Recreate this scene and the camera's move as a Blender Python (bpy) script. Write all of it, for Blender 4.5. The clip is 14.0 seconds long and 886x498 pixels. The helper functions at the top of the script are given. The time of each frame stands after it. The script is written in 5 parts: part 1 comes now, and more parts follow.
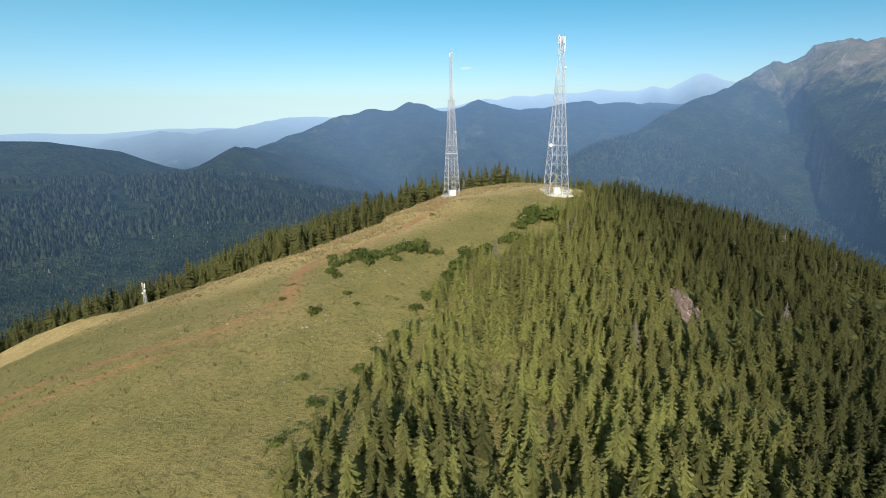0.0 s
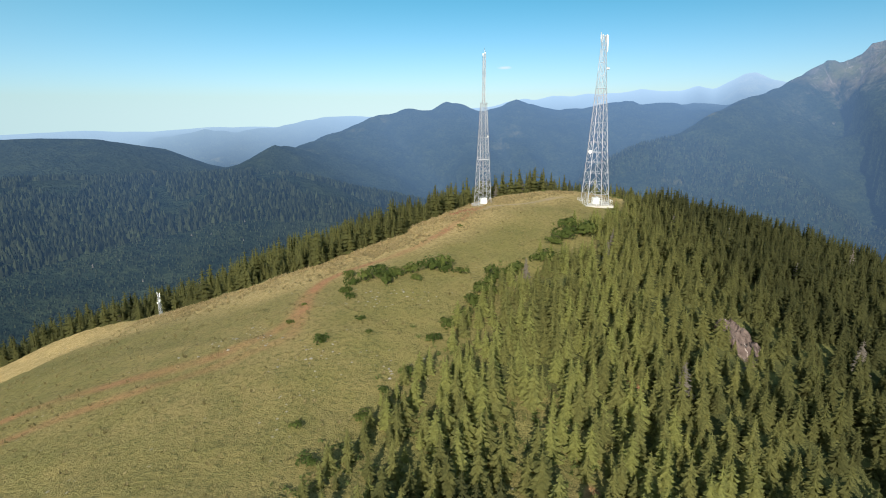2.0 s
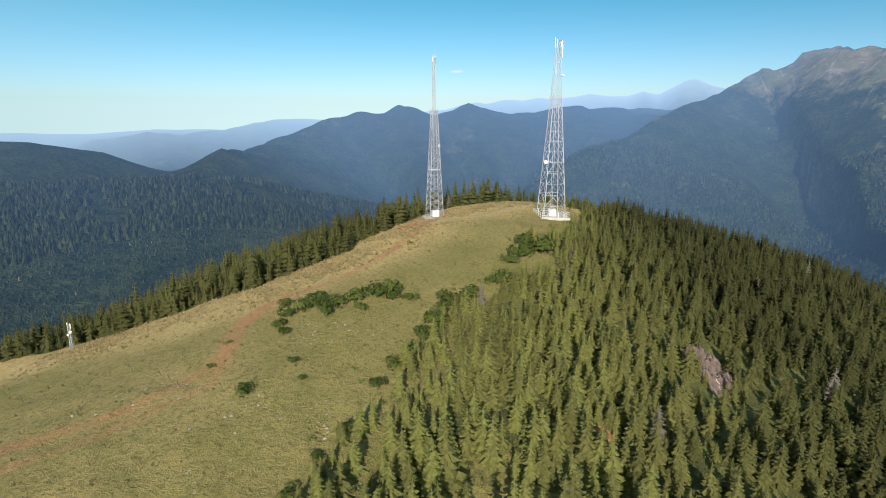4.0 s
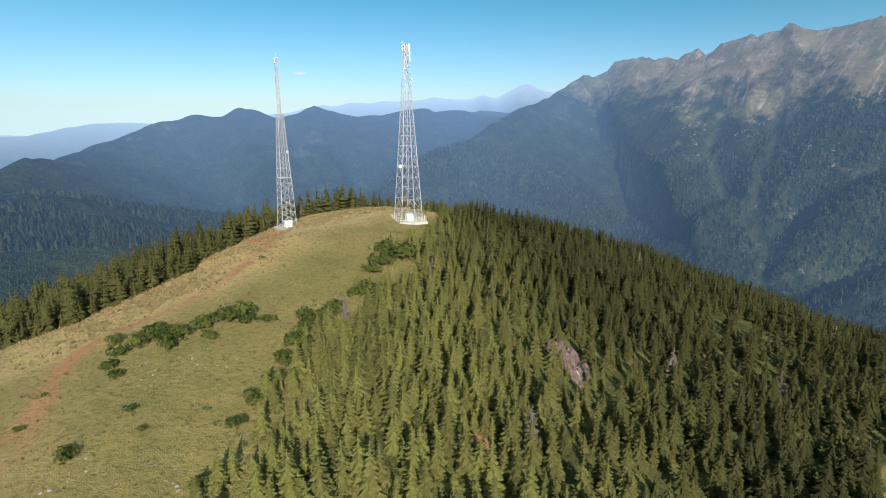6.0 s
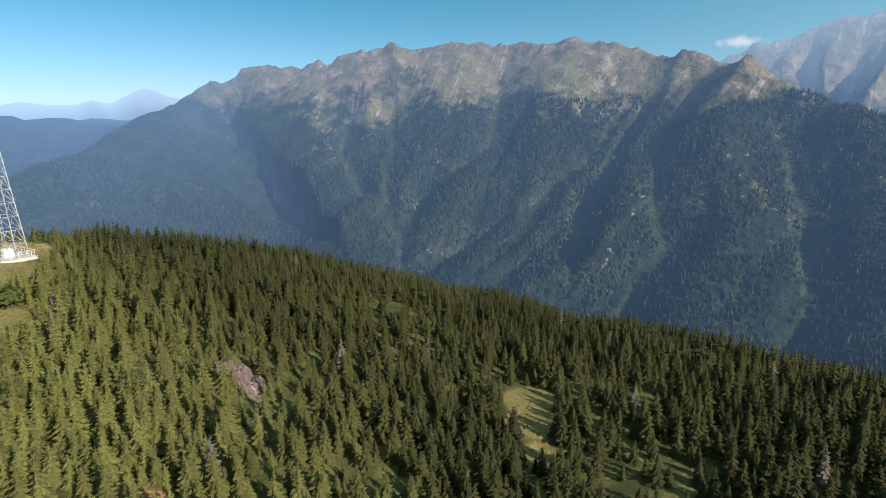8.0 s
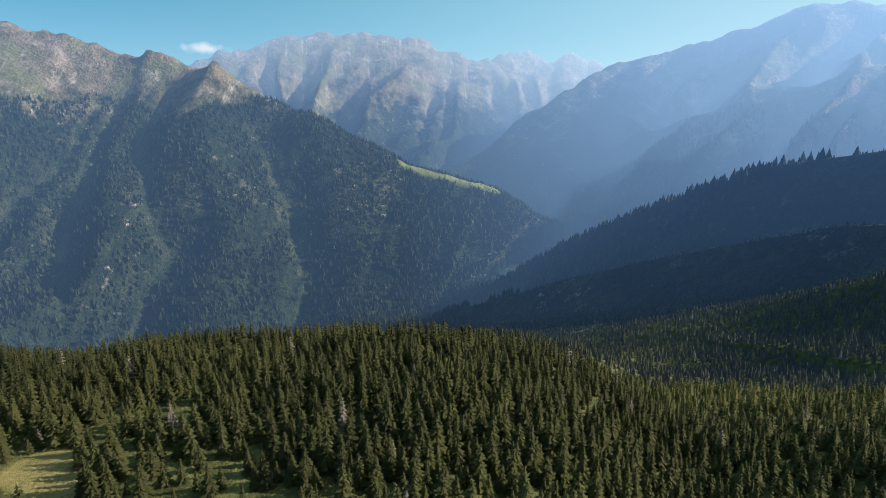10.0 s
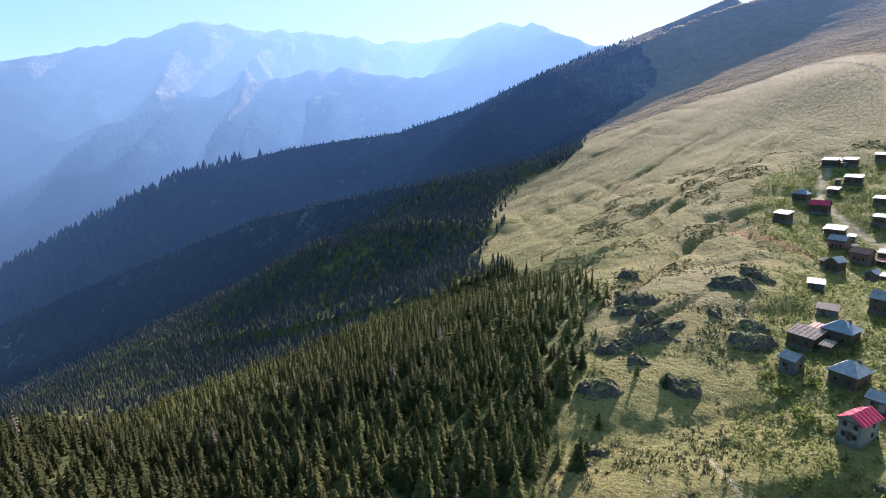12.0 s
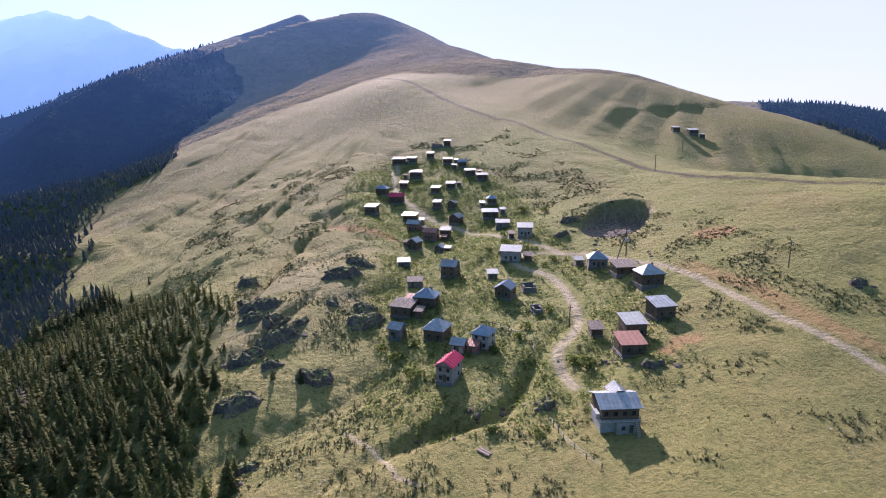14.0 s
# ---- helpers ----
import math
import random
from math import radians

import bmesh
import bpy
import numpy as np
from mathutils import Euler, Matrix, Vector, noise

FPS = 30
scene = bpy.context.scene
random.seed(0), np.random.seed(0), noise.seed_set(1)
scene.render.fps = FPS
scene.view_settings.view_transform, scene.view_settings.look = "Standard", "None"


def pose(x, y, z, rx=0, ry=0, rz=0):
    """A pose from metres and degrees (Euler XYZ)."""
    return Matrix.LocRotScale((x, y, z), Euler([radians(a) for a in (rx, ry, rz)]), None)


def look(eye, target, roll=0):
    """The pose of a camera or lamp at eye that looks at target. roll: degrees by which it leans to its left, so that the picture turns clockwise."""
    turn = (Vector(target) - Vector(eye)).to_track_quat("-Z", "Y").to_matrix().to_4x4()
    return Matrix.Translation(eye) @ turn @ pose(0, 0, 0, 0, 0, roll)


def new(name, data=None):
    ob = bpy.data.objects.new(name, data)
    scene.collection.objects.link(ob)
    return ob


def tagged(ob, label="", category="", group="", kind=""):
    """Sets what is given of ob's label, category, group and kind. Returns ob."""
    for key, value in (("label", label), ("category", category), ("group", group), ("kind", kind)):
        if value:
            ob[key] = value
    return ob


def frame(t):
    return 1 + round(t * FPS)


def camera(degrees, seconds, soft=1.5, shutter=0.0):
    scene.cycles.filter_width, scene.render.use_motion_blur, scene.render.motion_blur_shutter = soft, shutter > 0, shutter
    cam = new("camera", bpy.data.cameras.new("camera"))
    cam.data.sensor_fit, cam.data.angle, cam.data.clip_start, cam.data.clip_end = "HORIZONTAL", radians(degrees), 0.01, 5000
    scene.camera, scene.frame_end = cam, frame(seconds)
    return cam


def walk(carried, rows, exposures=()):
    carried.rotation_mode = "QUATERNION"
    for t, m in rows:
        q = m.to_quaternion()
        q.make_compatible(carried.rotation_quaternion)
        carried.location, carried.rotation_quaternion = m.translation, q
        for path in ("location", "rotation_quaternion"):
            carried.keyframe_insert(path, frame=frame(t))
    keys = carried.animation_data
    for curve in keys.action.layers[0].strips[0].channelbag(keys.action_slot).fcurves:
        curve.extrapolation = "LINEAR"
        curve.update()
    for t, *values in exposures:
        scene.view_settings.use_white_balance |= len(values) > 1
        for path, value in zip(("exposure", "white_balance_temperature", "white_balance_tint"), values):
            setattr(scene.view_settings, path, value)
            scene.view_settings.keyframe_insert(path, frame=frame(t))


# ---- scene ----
cam = camera(77.1, 14.0, soft=1.0)
PATH = [
    (0, 0.068, -0.031, 60.295, 76.085, 0.577, 0.005),
    (0.5, 0.802, 3.402, 60.687, 76.053, 0.524, 1.736),
    (1, 1.499, 6.758, 60.985, 76.055, 0.457, 2.967),
    (1.5, 2.091, 10.123, 61.311, 76.067, 0.431, 3.593),
    (2, 2.504, 13.595, 61.705, 76.080, 0.370, 3.803),
    (4.5, 3.451, 29.762, 63.449, 76.468, 0.077, -3.713),
    (5, 3.284, 31.305, 63.544, 76.582, 0.191, -6.968),
    (5.5, 3.024, 31.989, 63.609, 76.568, 0.133, -10.393),
    (6, 2.911, 32.436, 63.774, 76.607, 0.184, -16.104),
    (6.5, 2.857, 32.462, 63.835, 76.697, 0.255, -22.753),
    (6.8, 2.850, 32.478, 63.876, 76.806, 0.204, -27.687),
    (7, 2.846, 32.487, 63.900, 76.779, 0.225, -31.571),
    (7.2, 2.852, 32.487, 63.911, 76.778, 0.230, -35.487),
    (9.3, 2.797, 32.706, 63.996, 76.868, 0.537, -81.675),
    (9.5, 2.798, 32.709, 63.998, 76.830, 0.163, -87.053),
    (10, 2.803, 32.711, 64.000, 76.845, 0.292, -100.510),
    (10.5, 2.807, 32.713, 64.000, 76.953, 0.449, -113.591),
    (11, 2.794, 32.725, 63.967, 77.049, 0.623, -127.450),
    (11.5, 3.016, 32.847, 63.964, 77.177, 0.796, -139.915),
    (12, 3.057, 32.917, 64.063, 77.063, 0.821, -154.870),
    (12.5, 3.294, 32.918, 64.071, 76.888, 0.303, -169.217),
    (13, 3.322, 32.898, 64.094, 76.931, 0.284, -182.760),
    (13.5, 3.354, 32.803, 64.076, 77.026, 0.809, -191.493),
    (14, 3.367, 32.750, 64.038, 77.104, 0.962, -194.125),
]
walk(cam, [(t, pose(*p)) for t, *p in PATH],
     exposures=[(0, 0.68, 6500, 10), (5, 0.68, 6500, 10), (7, 0.72, 6500, 14), (9.5, 0.88, 6450, 12), (11, 1.06, 6400, 15), (12.5, 1.3, 5850, 32), (14, 1.2, 5850, 39)])

# ---- sky and sun ----
SUN_AZ, SUN_EL = radians(185), radians(25)  # clockwise from north (+y), above the horizon
world = bpy.data.worlds.new("sky")
scene.world = world
world.use_nodes = True
wn = world.node_tree.nodes
sky = wn.new("ShaderNodeTexSky")
sky.sky_type, sky.sun_disc = "NISHITA", False
sky.sun_elevation, sky.sun_rotation = SUN_EL, -SUN_AZ
sky.altitude, sky.air_density, sky.dust_density, sky.ozone_density = 1500, 1.0, 1.6, 2.0
wn["Background"].inputs["Strength"].default_value = 0.06
# the air's own tint: pale over the horizon, cyan blue higher up
ray = wn.new("ShaderNodeTexCoord")
parts = wn.new("ShaderNodeSeparateXYZ")
rise = wn.new("ShaderNodeMapRange")
rise.interpolation_type = "SMOOTHSTEP"
rise.inputs["From Min"].default_value, rise.inputs["From Max"].default_value = -0.02, 0.24
tint = wn.new("ShaderNodeMix")
tint.data_type = "RGBA"
tint.inputs[6].default_value, tint.inputs[7].default_value = (1.0, 1.14, 1.36, 1), (0.38, 1.04, 1.06, 1)
shade = wn.new("ShaderNodeVectorMath")
shade.operation = "MULTIPLY"
# the haze turns the sky white round the sun's side
lifted = wn.new("ShaderNodeCombineXYZ")
floor_z = wn.new("ShaderNodeMath")
floor_z.operation = "MAXIMUM"
floor_z.inputs[1].default_value = 0.025
side = wn.new("ShaderNodeVectorMath")
side.operation = "DOT_PRODUCT"
side.inputs[1].default_value = (math.sin(SUN_AZ + 0.3), math.cos(SUN_AZ + 0.3), 0)
milk = wn.new("ShaderNodeMapRange")
milk.inputs["From Min"].default_value, milk.inputs["From Max"].default_value, milk.inputs["To Max"].default_value = -0.95, 0.88, 0.85
white = wn.new("ShaderNodeMix")
white.data_type = "RGBA"
pearl = wn.new("ShaderNodeMix")
pearl.data_type = "RGBA"
pearl.inputs[6].default_value, pearl.inputs[7].default_value = (3.4, 7.8, 9.0, 1), (6.8, 6.9, 6.8, 1)
# two small fair-weather clouds low over the ranges
last = white.outputs[2]
for way, half in (((0.04, 0.997, 0.071), 0.014), ((0.974, 0.199, 0.11), 0.042)):
    stretched, gap, puff, mottle, cloud = (wn.new("ShaderNode" + kind) for kind in ("VectorMath", "VectorMath", "MapRange", "TexNoise", "Mix"))
    stretched.operation, gap.operation, cloud.data_type = "MULTIPLY", "DISTANCE", "RGBA"
    stretched.inputs[1].default_value, gap.inputs[1].default_value = (1, 1, 4), (way[0], way[1], way[2] * 4)
    mottle.inputs["Scale"].default_value = 60
    ragged = wn.new("ShaderNodeMath")
    ragged.operation = "MULTIPLY_ADD"
    ragged.inputs[1].default_value = half * 1.2
    puff.inputs["From Min"].default_value, puff.inputs["From Max"].default_value = half * 1.5, half * 0.8
    puff.inputs["To Max"].default_value = 0.5
    cloud.inputs[7].default_value = (10.5, 10.0, 9.8, 1)
    for a, b in ((ray.outputs["Generated"], stretched.inputs[0]), (stretched.outputs[0], gap.inputs[0]), (ray.outputs["Generated"], mottle.inputs[0]), (mottle.outputs["Fac"], ragged.inputs[0]),
                 (gap.outputs["Value"], ragged.inputs[2]), (ragged.outputs[0], puff.inputs["Value"]), (puff.outputs[0], cloud.inputs[0]), (last, cloud.inputs[6])):
        world.node_tree.links.new(a, b)
    last = cloud.outputs[2]
for a, b in ((ray.outputs["Generated"], parts.inputs[0]), (parts.outputs["X"], lifted.inputs[0]), (parts.outputs["Y"], lifted.inputs[1]), (parts.outputs["Z"], floor_z.inputs[0]),
             (floor_z.outputs[0], lifted.inputs[2]), (lifted.outputs[0], sky.inputs[0]), (ray.outputs["Generated"], side.inputs[0]), (side.outputs["Value"], milk.inputs["Value"]),
             (milk.outputs[0], white.inputs[0]), (milk.outputs[0], pearl.inputs[0]), (pearl.outputs[2], white.inputs[7]), (shade.outputs[0], white.inputs[6]), (parts.outputs["Z"], rise.inputs["Value"]), (rise.outputs[0], tint.inputs[0]), (tint.outputs[2], shade.inputs[0]),
             (sky.outputs["Color"], shade.inputs[1]), (last, wn["Background"].inputs["Color"])):
    world.node_tree.links.new(a, b)
sun_data = bpy.data.lights.new("sun", "SUN")
sun_data.energy, sun_data.angle, sun_data.color = 5.0, radians(0.5), (1.0, 0.92, 0.79)
toward = Vector((math.sin(SUN_AZ) * math.cos(SUN_EL), math.cos(SUN_AZ) * math.cos(SUN_EL), math.sin(SUN_EL)))
sun = new("sun", sun_data)
sun.matrix_world = look(toward * 800, (0, 0, 0))

# ---- lie of the land ----
def hash01(ix, iy, seed):
    v = np.sin(ix * 127.1 + iy * 311.7 + seed * 74.7) * 43758.5453
    return v - np.floor(v)


def vnoise(x, y, seed=0):
    ix, iy = np.floor(x), np.floor(y)
    fx, fy = x - ix, y - iy
    fx, fy = fx * fx * (3 - 2 * fx), fy * fy * (3 - 2 * fy)
    a, b = hash01(ix, iy, seed), hash01(ix + 1, iy, seed)
    c, d = hash01(ix, iy + 1, seed), hash01(ix + 1, iy + 1, seed)
    return (a + (b - a) * fx) * (1 - fy) + (c + (d - c) * fx) * fy


def fbm(x, y, size, octaves=4, seed=0):
    """Noise about 0, from -1 to 1, whose largest waves are size metres long."""
    total, amp, norm = 0.0, 1.0, 0.0
    for k in range(octaves):
        total = total + amp * (vnoise(x / size + 13.7 * k, y / size - 7.1 * k, seed + k) * 2 - 1)
        norm, amp, size = norm + amp, amp * 0.5, size * 0.5
    return total / norm


def step(v, a, b):
    u = np.clip((v - a) / (b - a), 0, 1)
    return u * u * (3 - 2 * u)


def line_near(x, y, pts):
    """Distance to a line of points, its height there, the side (above 0: right of the way) and the way along it."""
    best = np.full(np.shape(x), 1e12)
    z, side, along = np.zeros_like(best), np.zeros_like(best), np.zeros_like(best)
    run = 0.0
    for (x0, y0, *z0), (x1, y1, *z1) in zip(pts, pts[1:]):
        dx, dy = x1 - x0, y1 - y0
        size = math.hypot(dx, dy)
        u = np.clip(((x - x0) * dx + (y - y0) * dy) / size ** 2, 0, 1)
        d2 = (x - x0 - u * dx) ** 2 + (y - y0 - u * dy) ** 2
        nearer = d2 < best
        best = np.where(nearer, d2, best)
        if z0:
            z = np.where(nearer, z0[0] + (z1[0] - z0[0]) * u, z)
        side = np.where(nearer, ((x - x0) * dy - (y - y0) * dx) / size, side)
        along = np.where(nearer, run + u * size, along)
        run += size
    return np.sqrt(best), z, side, along


def smooth(pts, n=6):
    """A line of points, rounded."""
    out, p = [], [pts[0], *pts, pts[-1]]
    for a, b, c, d in zip(p, p[1:], p[2:], p[3:]):
        for k in range(n):
            u = k / n
            out.append(tuple(0.5 * (2 * q + (r - o) * u + (2 * o - 5 * q + 4 * r - s) * u * u + (3 * q - o - 3 * r + s) * u ** 3) for o, q, r, s in zip(a, b, c, d)))
    return out + [pts[-1]]


# crest lines: points, then for the left and the right flank the upper slope, the distance of the break and the lower slope
RIDGES = {
    "tower_hill": ([(-192, -124, 38), (-115, -72, 24), (-52, -8, 13), (-30, 60, 15), (-24, 110, 19), (0, 170, 24), (28, 235, 28), (52, 290, 21), (90, 420, -30), (160, 640, -140)],
                   (0.25, 75, 0.5), (0.16, 120, 0.62), 22),
    "grass_shoulder": ([(-30, 60, 15), (-72, 120, 4), (-102, 178, -8), (-150, 190, -19), (-260, 200, -70)], (0.3, 60, 0.5), (0.28, 60, 0.5), 15),
    "east_shoulder": ([(-30, 60, 13), (40, 45, 6), (100, 25, 0), (150, 2, -6), (185, -18, -17), (260, -60, -60)], (0.12, 60, 0.5), (0.15, 38, 0.62), 20),
    "road_crest": ([(-189, -878, 176), (-118, -607, 107), (-123, -473, 78), (-138, -364, 65), (-161, -219, 42), (-180, -153, 39), (-192, -124, 38)],
                   (0.24, 150, 0.5), (0.22, 130, 0.4), 20),
    "rock_spur": ([(-118, -607, 107), (-60, -434, 57), (-21, -267, 32), (-18, -182, 21), (-2, -133, 17), (11, -93, 10)],
                  (0.40, 25, 0.6), (0.22, 60, 0.4), 9),
    "village_knoll": ([(-66, -150, 18), (-42, -108, 13.5), (-26, -82, 10), (-22, -74, 7)], (0.22, 9, 0.38), (0.2, 12, 0.38), 9),
    "summit": ([(-120, -1090, 238), (-140, -1061, 262), (-196, -898, 192), (-214, -738, 150), (-238, -646, 137), (-284, -584, 122), (-319, -521, 112), (-370, -470, 86), (-430, -430, 58), (-500, -380, 15)],
               (0.32, 200, 0.5), (0.2, 200, 0.4), 40),
    "west_nose": ([(-335, -500, 100), (-380, -420, 72), (-385, -398, 67), (-379, -349, 57), (-374, -295, 41), (-369, -254, 27), (-362, -200, 2)], (0.3, 100, 0.5), (0.22, 100, 0.4), 50),
    "west_hill": ([(-440, -760, 70), (-531, -691, 83), (-588, -646, 85), (-632, -604, 83), (-686, -576, 79), (-736, -547, 66), (-796, -499, 54), (-900, -430, 10)], (0.35, 200, 0.5), (0.35, 200, 0.5), 40),
    "wooded_shoulder": ([(-70, -1125, 218), (-12, -1168, 276), (101, -1114, 224), (183, -952, 164), (229, -840, 135), (299, -766, 86), (400, -740, 10), (560, -700, -90)],
                        (0.55, 200, 0.6), (0.4, 200, 0.5), 20),
    "spur_far": ([(183, -980, 150), (490, -841, 47), (707, -813, 20), (913, -749, -24), (1139, -696, -120), (1477, -590, -292), (1688, -441, -473)],
                 (0.8, 300, 0.7), (0.5, 300, 0.5), 14),
    "spur_middle": ([(90, -490, 25), (160, -500, 18), (298, -513, -2), (529, -516, -57), (717, -482, -126), (961, -397, -232), (1274, -239, -395)],
                    (0.8, 300, 0.7), (0.6, 300, 0.5), 12),
    "spur_near": ([(70, -300, -12), (130, -325, -6), (199, -339, -8), (315, -358, -42), (421, -340, -105), (538, -319, -172), (643, -297, -230), (800, -260, -330)],
                  (0.8, 300, 0.7), (0.6, 300, 0.5), 12),
    "east_range": ([(450, 2662, -276), (755, 2800, -125), (1284, 3040, 60), (1695, 3400, 173), (1950, 3500, 290), (2198, 3375, 405), (2385, 2927, 407), (2608, 2516, 502), (2731, 2225, 509), (2848, 1893, 495), (2923, 1569, 465),
                    (2930, 1200, 425), (2879, 886, 359), (2799, 581, 310), (2651, 137, 73), (2486, -254, -135), (2317, -604, -223), (2160, -766, -328), (2055, -800, -470)],
                   (0.5, 900, 0.4), (0.72, 500, 0.78), 30),
    "pyramid": ([(2620, 2490, 480), (2523, 2388, 562), (2427, 2271, 400), (2297, 2147, 215), (2121, 2013, 20), (2000, 1900, -120)], (0.85, 300, 0.6), (0.85, 300, 0.6), 8),
    "far_massif": ([(4146, 1181, 310), (4310, 930, 450), (4477, 508, 615), (4497, -199, 690), (4449, -660, 625), (4388, -977, 480), (4463, -1451, 540), (4262, -1954, 500)],
                   (0.6, 900, 0.4), (0.62, 600, 0.6), 30),
    "south_range": ([(3216, -720, -195), (3325, -1068, 43), (3385, -1468, 271), (3471, -1751, 409), (3291, -2245, 504), (2970, -2650, 668), (2538, -3062, 656), (1841, -3520, 567),
                     (1277, -3654, 654), (1100, -3077, 582), (819, -2856, 491), (485, -2625, 372), (250, -2500, 300)],
                    (0.6, 900, 0.4), (0.38, 500, 0.44), 40),
    "south_spur": ([(2970, -2650, 640), (2700, -2200, 420), (2372, -1967, 179), (2123, -2090, 200), (1818, -2357, 311), (1503, -2450, 300)],
                   (0.4, 600, 0.45), (0.4, 600, 0.45), 40),
    "north_ridge": ([(-1032, 1089, -80), (-871, 1096, -71), (-704, 1152, -74), (-501, 1199, -67), (-416, 1232, -76), (-312, 1365, -124), (-155, 1593, -189), (0, 1800, -260)],
                    (0.4, 300, 0.4), (0.34, 300, 0.42), 60),
    "blue_hill": ([(-2099, 2144, -44), (-1843, 2367, -43), (-1720, 2458, -53), (-1561, 2678, -105), (-1399, 2989, -246)], (0.3, 300, 0.4), (0.3, 300, 0.4), 60),
    "blue_range": ([(-983, 2299, -176), (-942, 2743, -107), (-869, 3080, -78), (-625, 3444, 2), (-208, 3594, 89), (21, 3700, 66), (166, 3696, 100), (609, 3751, 76), (1016, 3765, 83),
                    (1348, 3766, 80), (1674, 3743, 31)], (0.4, 400, 0.4), (0.36, 400, 0.45), 40),
    "pale_range": ([(-2359, 4065, -124), (-1667, 4394, -48), (-1012, 4590, 7), (-390, 4734, 67), (306, 4740, 129), (989, 4697, 166), (1529, 4550, 222), (1643, 4510, 270), (1750, 4480, 235),
                    (1918, 4400, 303), (2112, 4310, 260)], (0.4, 400, 0.4), (0.4, 400, 0.45), 25),
}
NEAR_RIDGES = ("tower_hill", "grass_shoulder", "east_shoulder", "road_crest", "rock_spur", "village_knoll", "summit", "west_nose")
ROUGH = {"east_range": (190, 560), "pyramid": (60, 150), "far_massif": (210, 430), "south_range": (340, 640), "south_spur": (250, 440), "blue_range": (130, 520), "pale_range": (60, 400), "north_ridge": (22, 260),
         "blue_hill": (30, 400), "spur_far": (14, 120), "spur_middle": (12, 110), "spur_near": (8, 90), "wooded_shoulder": (14, 160), "summit": (5, 200), "west_hill": (12, 160)}


def lie(x, y):
    """Height of the ground in metres, unrounded."""
    x, y = np.asarray(x, float), np.asarray(y, float)
    r = np.hypot(x, y - 30)
    flow = fbm(x, y, 420, 3, 5)
    west = step(-x + 0.25 * y, 200, 1400) * step(y, -400, 600)
    out = -570 + west * 250 + step(r, 4500, 4930) * west * 250 + 25 * flow
    soft = 2.5 + 0.012 * r + 4 * np.exp(-((x - 10) / 40) ** 2 - ((y + 45) / 22) ** 2) + 12 * np.exp(-((x + 80) / 60) ** 2 - ((y + 460) / 90) ** 2)
    acc, top = np.zeros_like(r), np.full_like(r, -1e9)
    made = []
    for name, (pts, lf, rf, rnd) in RIDGES.items():
        d, z, side, along = line_near(x, y, smooth(pts, 4) if name in NEAR_RIDGES else pts)
        fall = []
        for s1, brk, s2 in (lf, rf):
            w = 0.3 * brk
            over = np.logaddexp(0, (d - brk) / w) * w - np.logaddexp(0, -brk / w) * w
            fall.append(s1 * (np.sqrt(d * d + rnd * rnd) - rnd) + (s2 - s1) * over)
        m = 0.5 + 0.5 * side / np.sqrt(side * side + rnd * rnd)
        h = z - (fall[0] * (1 - m) + fall[1] * m)
        if name in ROUGH:
            deep, wide = ROUGH[name]
            warp = along + 0.35 * wide * fbm(x, y, wide * 1.6, 2, 11) + 0.25 * d * np.where(side > 0, 1, -1)
            rib = np.abs(2 * np.mod(warp / wide + 0.6 * vnoise(warp / wide * 0.7, d / 900, 3), 1) - 1)
            fine = np.abs(2 * np.mod(warp / wide * 3.1 + vnoise(warp / wide, d / 300, 8), 1) - 1)
            h = h - deep * (0.75 * rib + 0.25 * fine) * step(d, 0.1 * wide, (1.4 if name[:3] in ("sou", "far") else 2.6) * wide) + 0.12 * deep * fbm(x, y, wide * 0.35, 3, 21)
            if deep > 100:
                h = h + 26 * fbm(x, y, 230, 4, 23) + (24 * fbm(x, y, 130, 4, 24) + 4 * fbm(x, y, 45, 2, 25)) * step(h, 0, 350)
                if name.startswith("south"):
                    h = h + 55 * fbm(x + 0.5 * y, 0.6 * y, 330, 3, 29) * step(d, 60, 500)
                tooth = 1 - np.abs(fbm(along, 0 * along, 300 if name == "far_massif" else 170, 5, 27)) * 3.2
                h = h + {"far_massif": 46, "east_range": 32}.get(name, 11) * tooth * np.exp(-d / 90) * step(z, 60, 340)
            if name in ("blue_range", "pale_range"):
                h = h + 34 * (1 - 3 * np.abs(fbm(along, 0 * along, 600, 4, 28))) * np.exp(-d / 160)
        made.append(h)
    made.append(out)
    stack = np.stack(made)
    top = stack.max(0)
    h = top + soft * np.log(np.exp(np.clip((stack - top) / soft, -60, 0)).sum(0))
    d = gully_near(x, y)
    h = h - 120 * np.clip(1 - d / 230, 0, 1) ** 1.2
    near = 1 - step(r, 300, 700)
    # the broad wooded swell on the hill's eastern flank
    turn = np.degrees(np.arctan2(x - 3, y - 33))
    h = h + 21 * np.exp(-0.5 * ((turn - 66) / 12) ** 2) * step(r, 70, 215) * (1 - step(r, 225, 430))
    # the gully below the village, hummocks and small folds of the turf
    d, _, _, along = line_near(x + 2.2 * fbm(x, y, 14, 2, 96), y + 2.2 * fbm(x, y, 14, 2, 97), GULLY)
    h = h - 3.0 * np.exp(-(d / 2.4) ** 2) * step(along, 0, 30) * (1 - 0.8 * step(along, 48, 70))
    for rill in RILLS:
        d, _, _, along = line_near(x + 2.5 * fbm(x, y, 25, 2, 93), y + 2.5 * fbm(x, y, 25, 2, 94), rill)
        h = h - 3.0 * np.clip(1 - d / 4.0, 0, 1) ** 1.4 * step(along, 0, 25)
